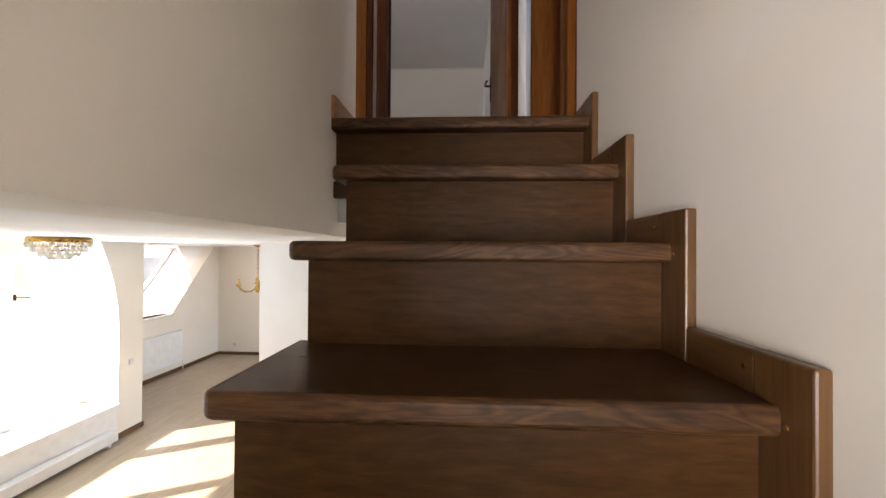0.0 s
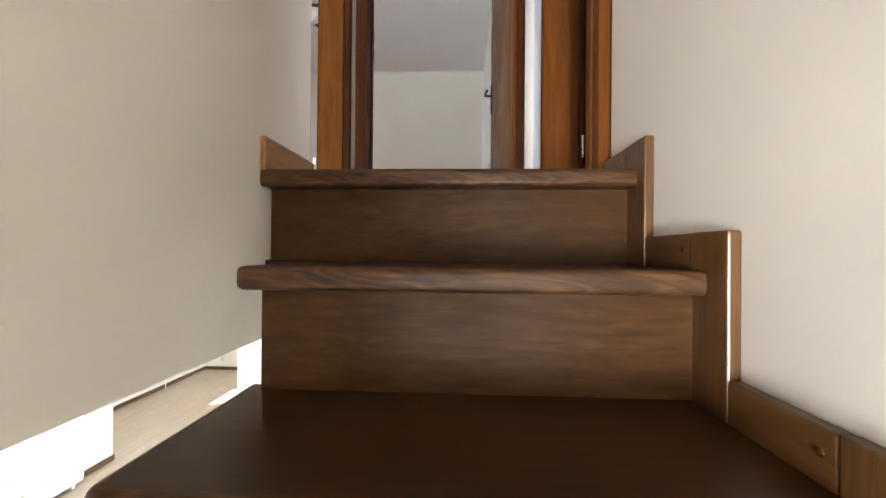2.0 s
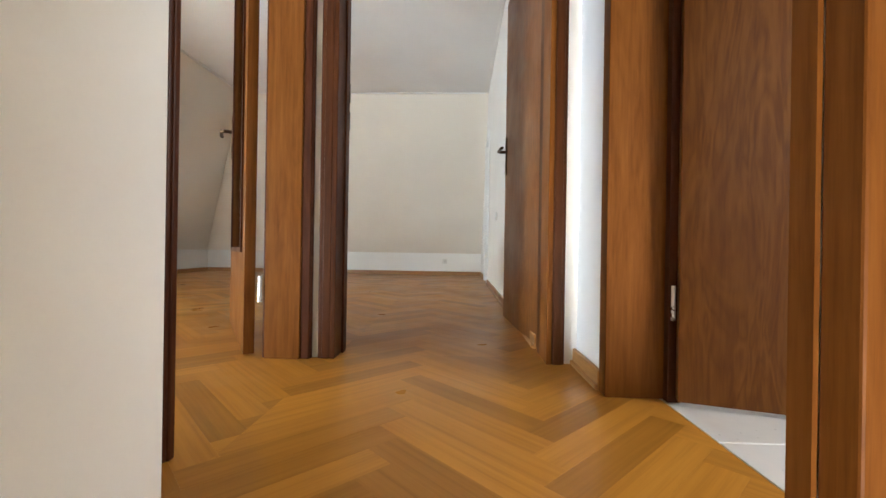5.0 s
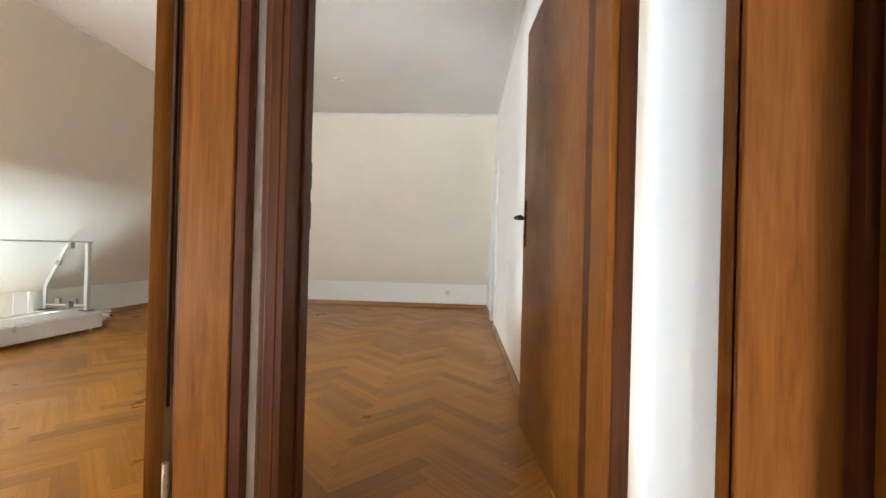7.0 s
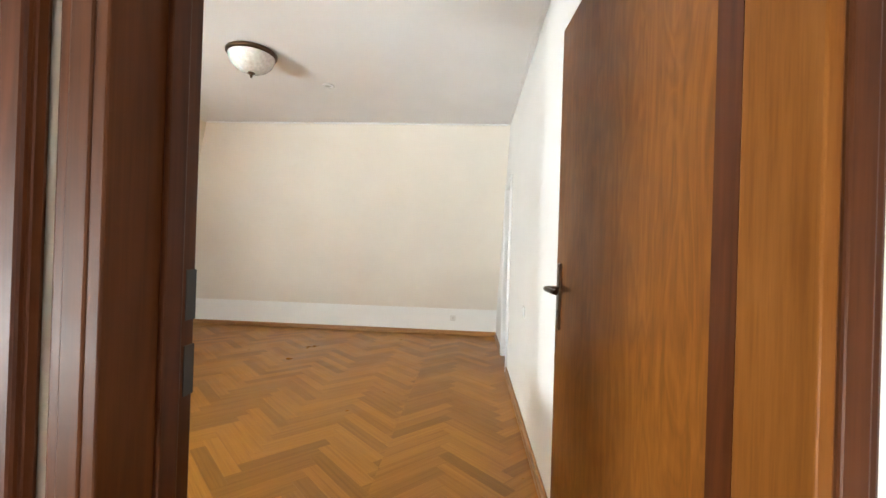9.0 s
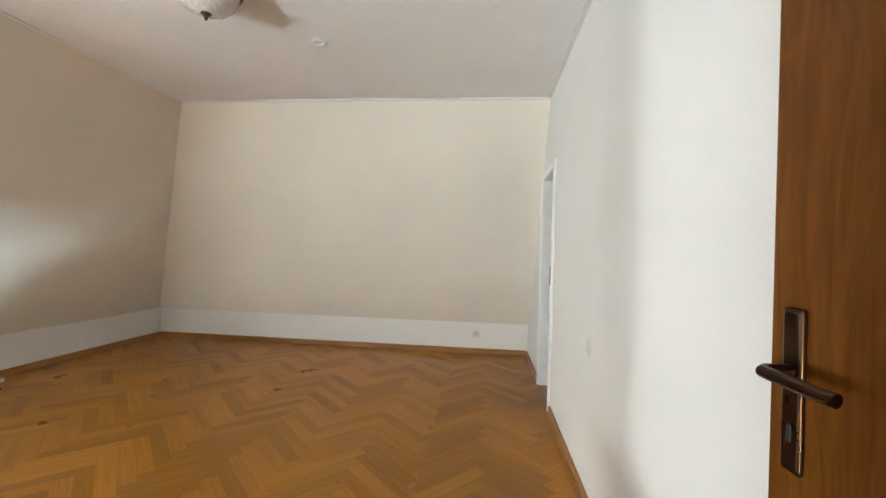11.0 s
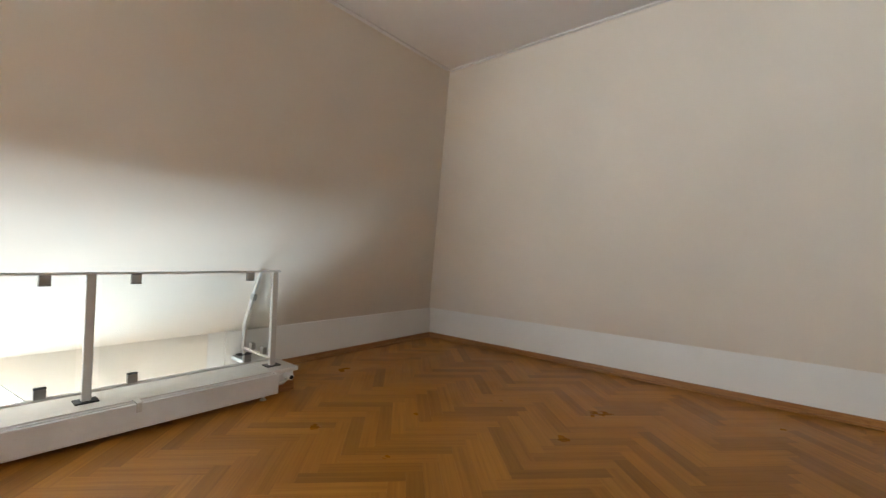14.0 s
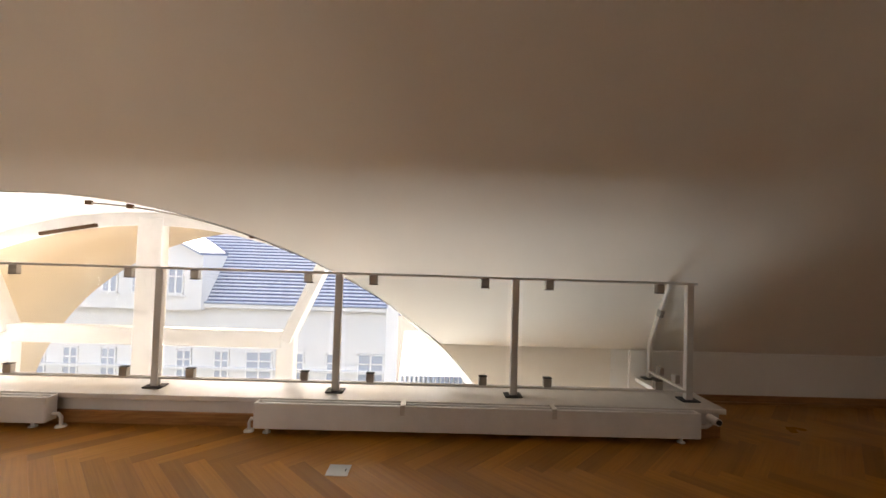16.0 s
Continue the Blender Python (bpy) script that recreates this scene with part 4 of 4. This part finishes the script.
def socket_plate(at, rz, gangs, label, cat):
    s = empty(cat.replace(" ", "_"), label, cat, "", "", at)
    m = pose(0, 0, 0, 0, 0, rz)
    n = len(gangs)
    h = 0.08 * n
    part("plate", moved(boxes((-0.04, 0.04, -0.010, 0, -h / 2, h / 2), bevel=0.003), m), M_PLASTIC, s)
    for i, g in enumerate(gangs):
        z = -h / 2 + 0.04 + 0.08 * i
        if g == "socket":
            well = part("well", moved(lathe([(0.02, 0), (0.021, 0.004), (0.019, 0.004), (0.017, 0.001), (0, 0.001)], 24), m @ Matrix.Translation((0, -0.010, z)) @ pose(0, 0, 0, 90, 0, 0)), M_RAIL, s, "", True)
            for x in (-0.0095, 0.0095):
                part("pin_hole", moved(lathe([(0, 0.0012), (0.0028, 0.0012), (0.0028, 0.002), (0, 0.002)], 10), m @ Matrix.Translation((x, -0.010, z)) @ pose(0, 0, 0, 90, 0, 0)), M_BLACK, well)
        else:
            part("rocker", moved(boxes((-0.03, 0.03, -0.0135, -0.0085, z - 0.03, z + 0.03), bevel=0.002), m), M_PLASTIC, s)
    return s


socket_plate((1.44, YK, 0.232), 0, ("socket",), "white single wall socket above the baseboard", "wall socket")
socket_plate((XR, 3.77, 0.768), -90, ("rocker",), "white plastic light switch on the wall", "light switch")
socket_plate((XK, 3.832, -1.957), 90, ("rocker",), "white plastic light switch on the cream pillar", "light switch")
socket_plate((-3.62, 7.95, -2.66), 0, ("socket",), "white single wall socket above the brown baseboard", "wall socket")
fp = empty("floor_plate", "small grey metal plate set in the parquet", "floor plate", "", "", (-1.595, 2.32, 0))
part("lid", boxes((-0.05, 0.05, -0.05, 0.05, -0.004, 0.002), bevel=0.0015), M_PLATE, fp)
part("notch", boxes((-0.012, 0.012, 0.03, 0.036, 0.0015, 0.0025)), M_BLACK, fp)

# ---- lower storey ----
structure("floor_lower", boxes((-4.3, 2.5, -4.2, 8.3, LOW - 0.2, LOW)), M_LOWFLOOR, "pale oak floor of the lower room", "floor")
structure("ceiling_alcove", boxes((-4.9, -2.9, 4.03, 8.1, LOWCEIL, LOWCEIL + 0.15)), M_CEIL, "flat white painted ceiling", "ceiling")
structure("wall_lower_return", boxes((-4.25, -2.951, 3.9, 4.03, LOW, LOWCEIL)), M_WALL, "cream return wall of the alcove", "wall")
WZ = -1.72
structure("wall_lower_alcove", boxes((-4.25, -4.02, 4.03, 7.95, LOW, WZ), (-4.25, -4.02, 4.03, 4.6, WZ, LOWCEIL)), M_WALL, "cream alcove wall under the dormer window", "wall")
structure("wall_lower_alcove_side", prism([(6.4, WZ), (7.95, WZ), (7.95, LOWCEIL), (7.75, LOWCEIL)], 0, -4.25, -4.02), M_WALL, "cream alcove wall beside the dormer window", "wall")
structure("dormer_cheek", prism([(6.4, WZ), (6.5, WZ), (7.85, LOWCEIL), (7.75, LOWCEIL)], 0, -5.0, -4.25), M_KNEE, "white raking dormer cheek", "wall")
structure("dormer_sill", boxes((-5.0, -4.0, 4.6, 6.45, WZ - 0.05, WZ), bevel=0.004), M_SILL, "white window sill", "sill")
structure("dormer_side", boxes((-5.0, -4.25, 4.5, 4.6, WZ, LOWCEIL)), M_KNEE, "white dormer cheek", "wall")
w2 = empty("window_2", "white framed dormer window", "window", "", "structure", (-4.95, 5.5, WZ))
wb2 = Matrix.Translation((4.95, -5.5, -WZ))
for n_, s_ in (("window_frame", (-4.98, -4.92, 4.6, 4.68, WZ, LOWCEIL)), ("window_frame", (-4.98, -4.92, 4.68, 7.7, LOWCEIL - 0.08, LOWCEIL)), ("window_frame", (-4.98, -4.92, 4.68, 6.4, WZ, WZ + 0.08)), ("mullion", (-4.98, -4.92, 5.5, 5.58, WZ + 0.08, LOWCEIL - 0.08))):
    part(n_, moved(boxes(s_, bevel=0.005), wb2), M_WHITE, w2)
part("window_frame", moved(bar((-4.95, 6.38, WZ), (-4.95, 7.72, LOWCEIL), 0.08, 0.06), wb2), M_WHITE, w2)
pn = part("pane", moved(prism([(4.66, WZ + 0.06), (6.38, WZ + 0.06), (7.66, LOWCEIL - 0.06), (4.66, LOWCEIL - 0.06)], 0, -4.955, -4.945), wb2), M_GLASS, w2, "clear glass pane")
pn.visible_shadow = False
structure("wall_lower_north", boxes((-4.25, 2.5, 7.95, 8.15, LOW, LOWCEIL)), M_WALL, "cream far wall of the lower room", "wall")
structure("wall_lower_partition", boxes((-0.80, 2.5, 3.58, 3.73, LOW, LOWCEIL)), M_KNEE, "white partition wall of the lower room", "wall")
structure("wall_lower_east", boxes((2.33, 2.5, -4.0, 3.58, LOW, -0.02)), M_KNEE, "white wall under the stair", "wall")
structure("baseboard_lower", boxes((-4.02, -4.005, 4.03, 7.95, LOW, LOW + 0.07), (-4.02, -0.5, 7.935, 7.95, LOW, LOW + 0.07), (-4.02, XK, 4.0305, 4.046, LOW, LOW + 0.07), (XK, XK + 0.016, 3.64, 4.046, LOW, LOW + 0.07)), M_DARK_Y, "brown baseboard of the lower room", "baseboard")


def wall_radiator():
    r = empty("radiator", "white panel radiator under the dormer window", "radiator", "", "", (-3.97, 5.9, LOW))
    b = Matrix.Translation((3.97, -5.9, -LOW))
    part("panel", moved(boxes((-3.99, -3.93, 5.2, 6.62, LOW + 0.2, LOW + 0.82), bevel=0.008), b), M_WHITE, r)
    part("grille", moved(boxes(*[(-3.985, -3.935, 5.22 + 0.035 * k, 5.235 + 0.035 * k, LOW + 0.82, LOW + 0.832) for k in range(40)]), b), M_WHITE, r)
    part("bracket", moved(boxes((-4.02, -3.985, 5.5, 6.35, LOW + 0.5, LOW + 0.55)), b), M_WHITE, r)
    part("pipe", moved(tube([(-3.96, 6.64, LOW + 0.24), (-3.96, 6.66, LOW + 0.2), (-3.96, 6.66, LOW)], 0.01), b), M_WHITE, r)


wall_radiator()


def low_bench():
    r = empty("radiator", "long low white radiator at the foot of the window", "radiator", "", "", (-2.55, 1.6, LOW))
    b = Matrix.Translation((2.55, -1.6, -LOW))
    part("front_panel", moved(boxes((-2.57, -2.55, -0.5, 3.50, LOW + 0.05, LOW + 0.17), bevel=0.005), b), M_WHITE, r)
    part("top", moved(boxes((-2.67, -2.555, -0.5, 3.50, LOW + 0.158, LOW + 0.172), bevel=0.004), b), M_WHITE, r)
    for y in (-0.4, 1.5, 3.4):
        part("foot", moved(boxes((-2.66, -2.57, y - 0.02, y + 0.02, LOW, LOW + 0.158)), b), M_WHITE, r)


low_bench()

# handle on the window's lower casement
wh = empty("window_handle", "dark bronze casement handle on the white frame", "window handle", "", "", (XW + 0.051, 2.80, -1.0))
part("rose", boxes((0, 0.012, -0.015, 0.015, -0.035, 0.035), bevel=0.004), M_BRONZE, wh)
part("lever", tube([(0.012, 0, 0), (0.045, 0, 0), (0.05, 0.02, -0.004), (0.05, 0.12, -0.012)], 0.009), M_BRONZE, wh)


def crystal_lamp():
    c = empty("crystal_ceiling_lamp", "flat gilt ceiling lamp hung with crystal drops", "ceiling lamp", "", "", (-1.63, 1.83, LOWCEIL))
    part("canopy", lathe([(0, 0), (0.20, 0), (0.215, -0.012), (0.215, -0.034), (0.2, -0.045), (0, -0.04)], 36), M_BRASS, c, "gilt metal ring", True)
    for tier, (rad, z, n) in enumerate(((0.205, -0.055, 26), (0.17, -0.095, 22), (0.12, -0.13, 16), (0.065, -0.155, 10))):
        part("ring", tube([(rad * math.cos(2 * math.pi * k / 24), rad * math.sin(2 * math.pi * k / 24), z + 0.018) for k in range(25)], 0.004, 6), M_BRASS, c)
        drop = lathe([(0, 0.02), (0.010, 0.008), (0.017, -0.008), (0.010, -0.026), (0, -0.036)], 6)
        first = part("crystal_drop", moved(drop, Matrix.Translation((rad, 0, z))), M_CRYSTAL, c)
        for k in range(1, n):
            o = new("crystal_drop", first.data)
            o.parent = c
            o.rotation_euler = (0, 0, 2 * math.pi * k / n)


crystal_lamp()


def arm_chandelier():
    c = empty("chandelier", "brass chandelier with candle arms on a chain", "chandelier", "", "", (-1.56, 5.0, LOWCEIL))
    c.scale = (1.35, 1.35, 1.0)
    part("canopy", lathe([(0, 0), (0.05, 0), (0.055, -0.015), (0.02, -0.04), (0, -0.045)], 20), M_BRASS, c, "", True)
    link = bmesh.new()
    for k in range(14):
        ring = tube([(0.012 * math.cos(2 * math.pi * j / 10), 0, 0.022 * math.sin(2 * math.pi * j / 10)) for j in range(11)], 0.003, 6)
        link = join(link, moved(ring, pose(0, 0, -0.06 - 0.036 * k, 0, 0, 90 * (k % 2))))
    part("chain", link, M_BRASS, c)
    part("stem", lathe([(0, -0.54), (0.015, -0.55), (0.022, -0.60), (0.012, -0.64), (0.035, -0.69), (0.04, -0.72), (0.015, -0.76), (0, -0.78)], 18), M_BRASS, c, "", True)
    arm = tube([(0.02, 0, -0.70), (0.08, 0, -0.745), (0.15, 0, -0.75), (0.21, 0, -0.71), (0.235, 0, -0.65)], 0.007, 8)
    arm = join(arm, lathe([(0, -0.65), (0.03, -0.645), (0.035, -0.635), (0.012, -0.63), (0.012, -0.56), (0.010, -0.555), (0, -0.55)], 12, (0.235, 0, 0)))
    first = part("arm", arm, M_BRASS, c)
    for k in range(1, 6):
        o = new("arm", first.data)
        o.parent = c
        o.rotation_euler = (0, 0, math.pi * k / 3)


arm_chandelier()

# ---- outside ----
bm = boxes((-900, 900, -900, 900, -16.2, -16))
structure("ground", bm, paint("street_asphalt", (0.06, 0.06, 0.06), 0.85), "grey street far below", "ground")


def facade_window(w, y, z, x, wid=1.0, hei=1.7):
    win = part("window", moved(boxes((x, x + 0.02, y - wid / 2, y + wid / 2, z, z + hei)), w[1]), paint("facade_window_glass", (0.40, 0.45, 0.52), 0.1), w[0])
    part("frame", moved(boxes((x, x + 0.06, y - wid / 2, y - wid / 2 + 0.1, z, z + hei), (x, x + 0.06, y + wid / 2 - 0.1, y + wid / 2, z, z + hei), (x, x + 0.06, y - 0.05, y + 0.05, z, z + hei),
                              (x, x + 0.06, y - wid / 2, y + wid / 2, z + hei - 0.1, z + hei), (x, x + 0.06, y - wid / 2, y + wid / 2, z, z + 0.1), (x, x + 0.06, y - wid / 2, y + wid / 2, z + hei * 0.62, z + hei * 0.62 + 0.08)), w[1]), M_WHITE, win)
    part("sill", moved(boxes((x, x + 0.18, y - wid / 2 - 0.12, y + wid / 2 + 0.12, z - 0.12, z)), w[1]), M_FACADE, win)


M_SLATE = paint("navy_slate", (0.07, 0.10, 0.19), 0.35)
# slate with the roof's white glare put into its colour
M_COURSE = paint("pale_slate_glare", (0.50, 0.54, 0.60), 0.35)
M_ZINC = metal("blue_grey_zinc_sheet", (0.35, 0.43, 0.55), 0.4)


def opposite_house():
    X, Y0, Y1, EAVE = -26.0, -34.0, -0.3, -2.2
    h = empty("house", "pale rendered town house with slate roof and dormers", "house", "", "", (X, -15, -16))
    b = Matrix.Translation((-X, 15, 16))
    o = (h, b)
    part("wall", moved(boxes((X - 9, X, Y0, Y1, -16, EAVE)), b), M_FACADE, h)
    part("cornice", moved(boxes((X - 0.1, X + 0.45, Y0, Y1 + 0.1, EAVE - 0.28, EAVE), bevel=0.06), b), M_FACADE, h)
    part("string_course", moved(boxes((X - 0.05, X + 0.22, Y0, Y1, EAVE - 4.2, EAVE - 4.0), bevel=0.03), b), M_FACADE, h)
    part("gutter", moved(boxes((X + 0.3, X + 0.5, Y0, Y1 + 0.1, EAVE, EAVE + 0.12), bevel=0.03), b), M_ZINC, h)
    roof = part("roof", moved(prism([(X + 0.3, EAVE + 0.02), (X - 3.6, EAVE + 4.6), (X - 9.3, EAVE + 4.6), (X - 9.3, EAVE + 0.02)], 1, Y0, Y1), b), M_SLATE, h)
    # courses of slates as lapped strips, the sun's glare painted pale on them
    dx, dz = -3.9, 4.58
    ln = math.hypot(dx, dz)
    strips = []
    for k in range(22):
        t0, t1 = k / 22, (k + 1) / 22
        a = Vector((X + 0.3 + dx * t0, EAVE + 0.02 + dz * t0))
        c = Vector((X + 0.3 + dx * t1, EAVE + 0.02 + dz * t1))
        n = Vector((dz, -dx)) / ln
        d = a + (c - a) * 0.62
        strips.append(prism([tuple(a + n * 0.05), tuple(a), tuple(d), tuple(d + n * 0.012)], 1, Y0, Y1))
    part("slate_courses", moved(join(*strips), b), M_COURSE, roof, "slate courses with sun glare in their pale colour, dark laps")
    # dormer house with a segment roof
    DYA, DYB = -20.5, -11.6
    top = [(DYA + (DYB - DYA) * k / 14, EAVE + 3.0 + 1.5 * math.sin(math.pi * k / 14)) for k in range(15)]
    dorm = part("dormer", moved(prism([(DYB, EAVE - 0.4), (DYA, EAVE - 0.4)] + top, 0, X - 4.5, X + 0.75), b), M_FACADE, h)
    ring = [(y, z + 0.16) for y, z in top]
    part("dormer_roof", moved(prism(top[::-1] + ring, 0, X - 4.5, X + 1.1), b), M_ZINC, dorm)
    for y in (-19.0, -17.2, -15.4, -13.2):
        facade_window(o, y, EAVE + 0.55, X + 0.752, 1.0, 1.7)
    for row in range(4):
        for k in range(14):
            facade_window(o, -1.2 - 2.35 * k, EAVE - 4.75 - 3.3 * row, X + 0.002, 1.0 if k % 3 else 1.7, 1.8)


opposite_house()


def far_house():
    h = empty("house", "lower pale house with a snow-bright roof and ribbed metal eaves", "house", "", "", (-38, 6, -16))
    b = Matrix.Translation((38, -6, 16))
    part("wall", moved(boxes((-48, -38, 0, 16, -16, -10.6)), b), M_FACADE, h)
    roof = part("roof", moved(prism([(-37.5, -9.7), (-37.5, -10.6), (-48.5, -10.6), (-48.5, -9.7), (-43, -6.6)], 1, -0.3, 16.3), b), M_FACADE, h, "roof bright with snow")
    part("eaves", moved(join(*[tube([(-37.46, -0.1 + 0.42 * k, -9.65), (-37.44, -0.1 + 0.42 * k, -10.7)], 0.17, 8) for k in range(39)]), b), M_ZINC, roof, "blue-grey ribbed metal eaves")
    part("ridge_house", moved(prism([(-50, -6.0), (-50, -4.9), (-53, -4.0), (-56, -4.9), (-56, -6.0)], 1, -3.5, 4.5), b), M_SLATE, h, "navy roof behind")
    part("chimney", moved(boxes((-43.6, -42.6, 9, 10.4, -7.2, -4.9), bevel=0.05), b), M_FACADE, h)
    for k in range(5):
        facade_window((h, b), 1.8 + 2.9 * k, -13.2, -37.998, 1.1, 1.8)


far_house()

# ---- parquet: herringbone oak blocks ----
PL, PW, GAPW = 0.50, 0.0833, 0.00012
c45 = math.sqrt(0.5)
regions = [(-2.1, 1.2, YN, YK), (1.2, 2.30, 0.2265, 1.40), (1.2, XR, 1.40, YK), (-2.67, -2.1, 4.2, YK)]
field_v, field_f, field_uv, whole = [], [], [], []


def clipped(poly, r):
    """A polygon cut to the rectangle r (Sutherland-Hodgman)."""
    for ax, lim, sgn in ((0, r[0], 1), (0, r[1], -1), (1, r[2], 1), (1, r[3], -1)):
        out = []
        for i, p in enumerate(poly):
            q = poly[(i + 1) % len(poly)]
            dp, dq = sgn * (p[ax] - lim), sgn * (q[ax] - lim)
            if dp >= 0:
                out.append(p)
            if (dp > 0 > dq) or (dp < 0 < dq):
                s = dp / (dp - dq)
                out.append(tuple(p[j] + s * (q[j] - p[j]) for j in range(4)))
        poly = out
        if len(poly) < 3:
            return []
    return poly


rng = random.Random(7)
for a in range(-90, 91):
    for b in range(-16, 17):
        for vert in (0, 1):
            ox, oy = a * PW + b * PL, a * PW - b * PL
            if vert:
                cx, cy = ox + PL + PW / 2, oy + PW - PL / 2
            else:
                cx, cy = ox + PL / 2, oy + PW / 2
            wx, wy = (cx - cy) * c45 - 0.2, (cx + cy) * c45 + 2.2
            if not (-3.2 < wx < 2.8 and YN - 0.5 < wy < YK + 0.5):
                continue
            turn = math.radians(45 + 90 * vert)
            ct, st = math.cos(turn), math.sin(turn)
            lift = rng.uniform(-0.0001, 0.0001)
            hl, hw = PL / 2 - GAPW, PW / 2 - GAPW
            quad = [(wx + ct * u - st * v, wy + st * u + ct * v, u, v) for u, v in ((-hl, -hw), (hl, -hw), (hl, hw), (-hl, hw))]
            inside = any(all(r[0] <= p[0] <= r[1] and r[2] <= p[1] <= r[3] for p in quad) for r in regions)
            if inside and -0.25 < wx < 1.95 and 1.55 < wy < 5.1 and len(whole) < 295:
                whole.append((wx, wy, turn, lift))
                continue
            for r in regions:
                pc = clipped(quad, r)
                if len(pc) < 3:
                    continue
                n0 = len(field_v)
                jx = rng.uniform(0, 50)
                field_v += [(p[0], p[1], lift) for p in pc] + [(p[0], p[1], -0.006) for p in pc]
                k = len(pc)
                field_f.append(list(range(n0, n0 + k)))
                field_uv += [(p[2] + jx, p[3]) for p in pc]
                for i in range(k):
                    j = (i + 1) % k
                    field_f.append([n0 + i, n0 + k + i, n0 + k + j, n0 + j])
                    field_uv += [(pc[i][2] + jx, pc[i][3])] * 2 + [(pc[j][2] + jx, pc[j][3])] * 2
me = bpy.data.meshes.new("parquet_field")
me.from_pydata(field_v, [], field_f)
uvl = me.uv_layers.new(name="UVMap")
for i, uv in enumerate(field_uv):
    uvl.data[i].uv = uv
me.materials.append(M_PLANKS)
field = tagged(new("parquet_field", me), "", "", "", "stuff")
field.parent = floor
hl, hw = PL / 2 - GAPW, PW / 2 - GAPW
me = bpy.data.meshes.new("parquet_block")
bv = 0.00015
me.from_pydata([(-hl + bv, -hw + bv, 0), (hl - bv, -hw + bv, 0), (hl - bv, hw - bv, 0), (-hl + bv, hw - bv, 0),
                (-hl, -hw, -bv), (hl, -hw, -bv), (hl, hw, -bv), (-hl, hw, -bv),
                (-hl, -hw, -0.006), (hl, -hw, -0.006), (hl, hw, -0.006), (-hl, hw, -0.006)], [],
               [(0, 1, 2, 3), (4, 5, 1, 0), (5, 6, 2, 1), (6, 7, 3, 2), (7, 4, 0, 3), (8, 9, 5, 4), (9, 10, 6, 5), (10, 11, 7, 6), (11, 8, 4, 7)])
uvl = me.uv_layers.new(name="UVMap")
for loop in me.loops:
    co = me.vertices[loop.vertex_index].co
    uvl.data[loop.index].uv = (co.x, co.y)
me.materials.append(M_PLANK)
for wx, wy, turn, lift in whole:
    o = new("parquet_block", me)
    o.parent = floor
    o.matrix_basis = pose(wx, wy, lift, 0, 0, math.degrees(turn))
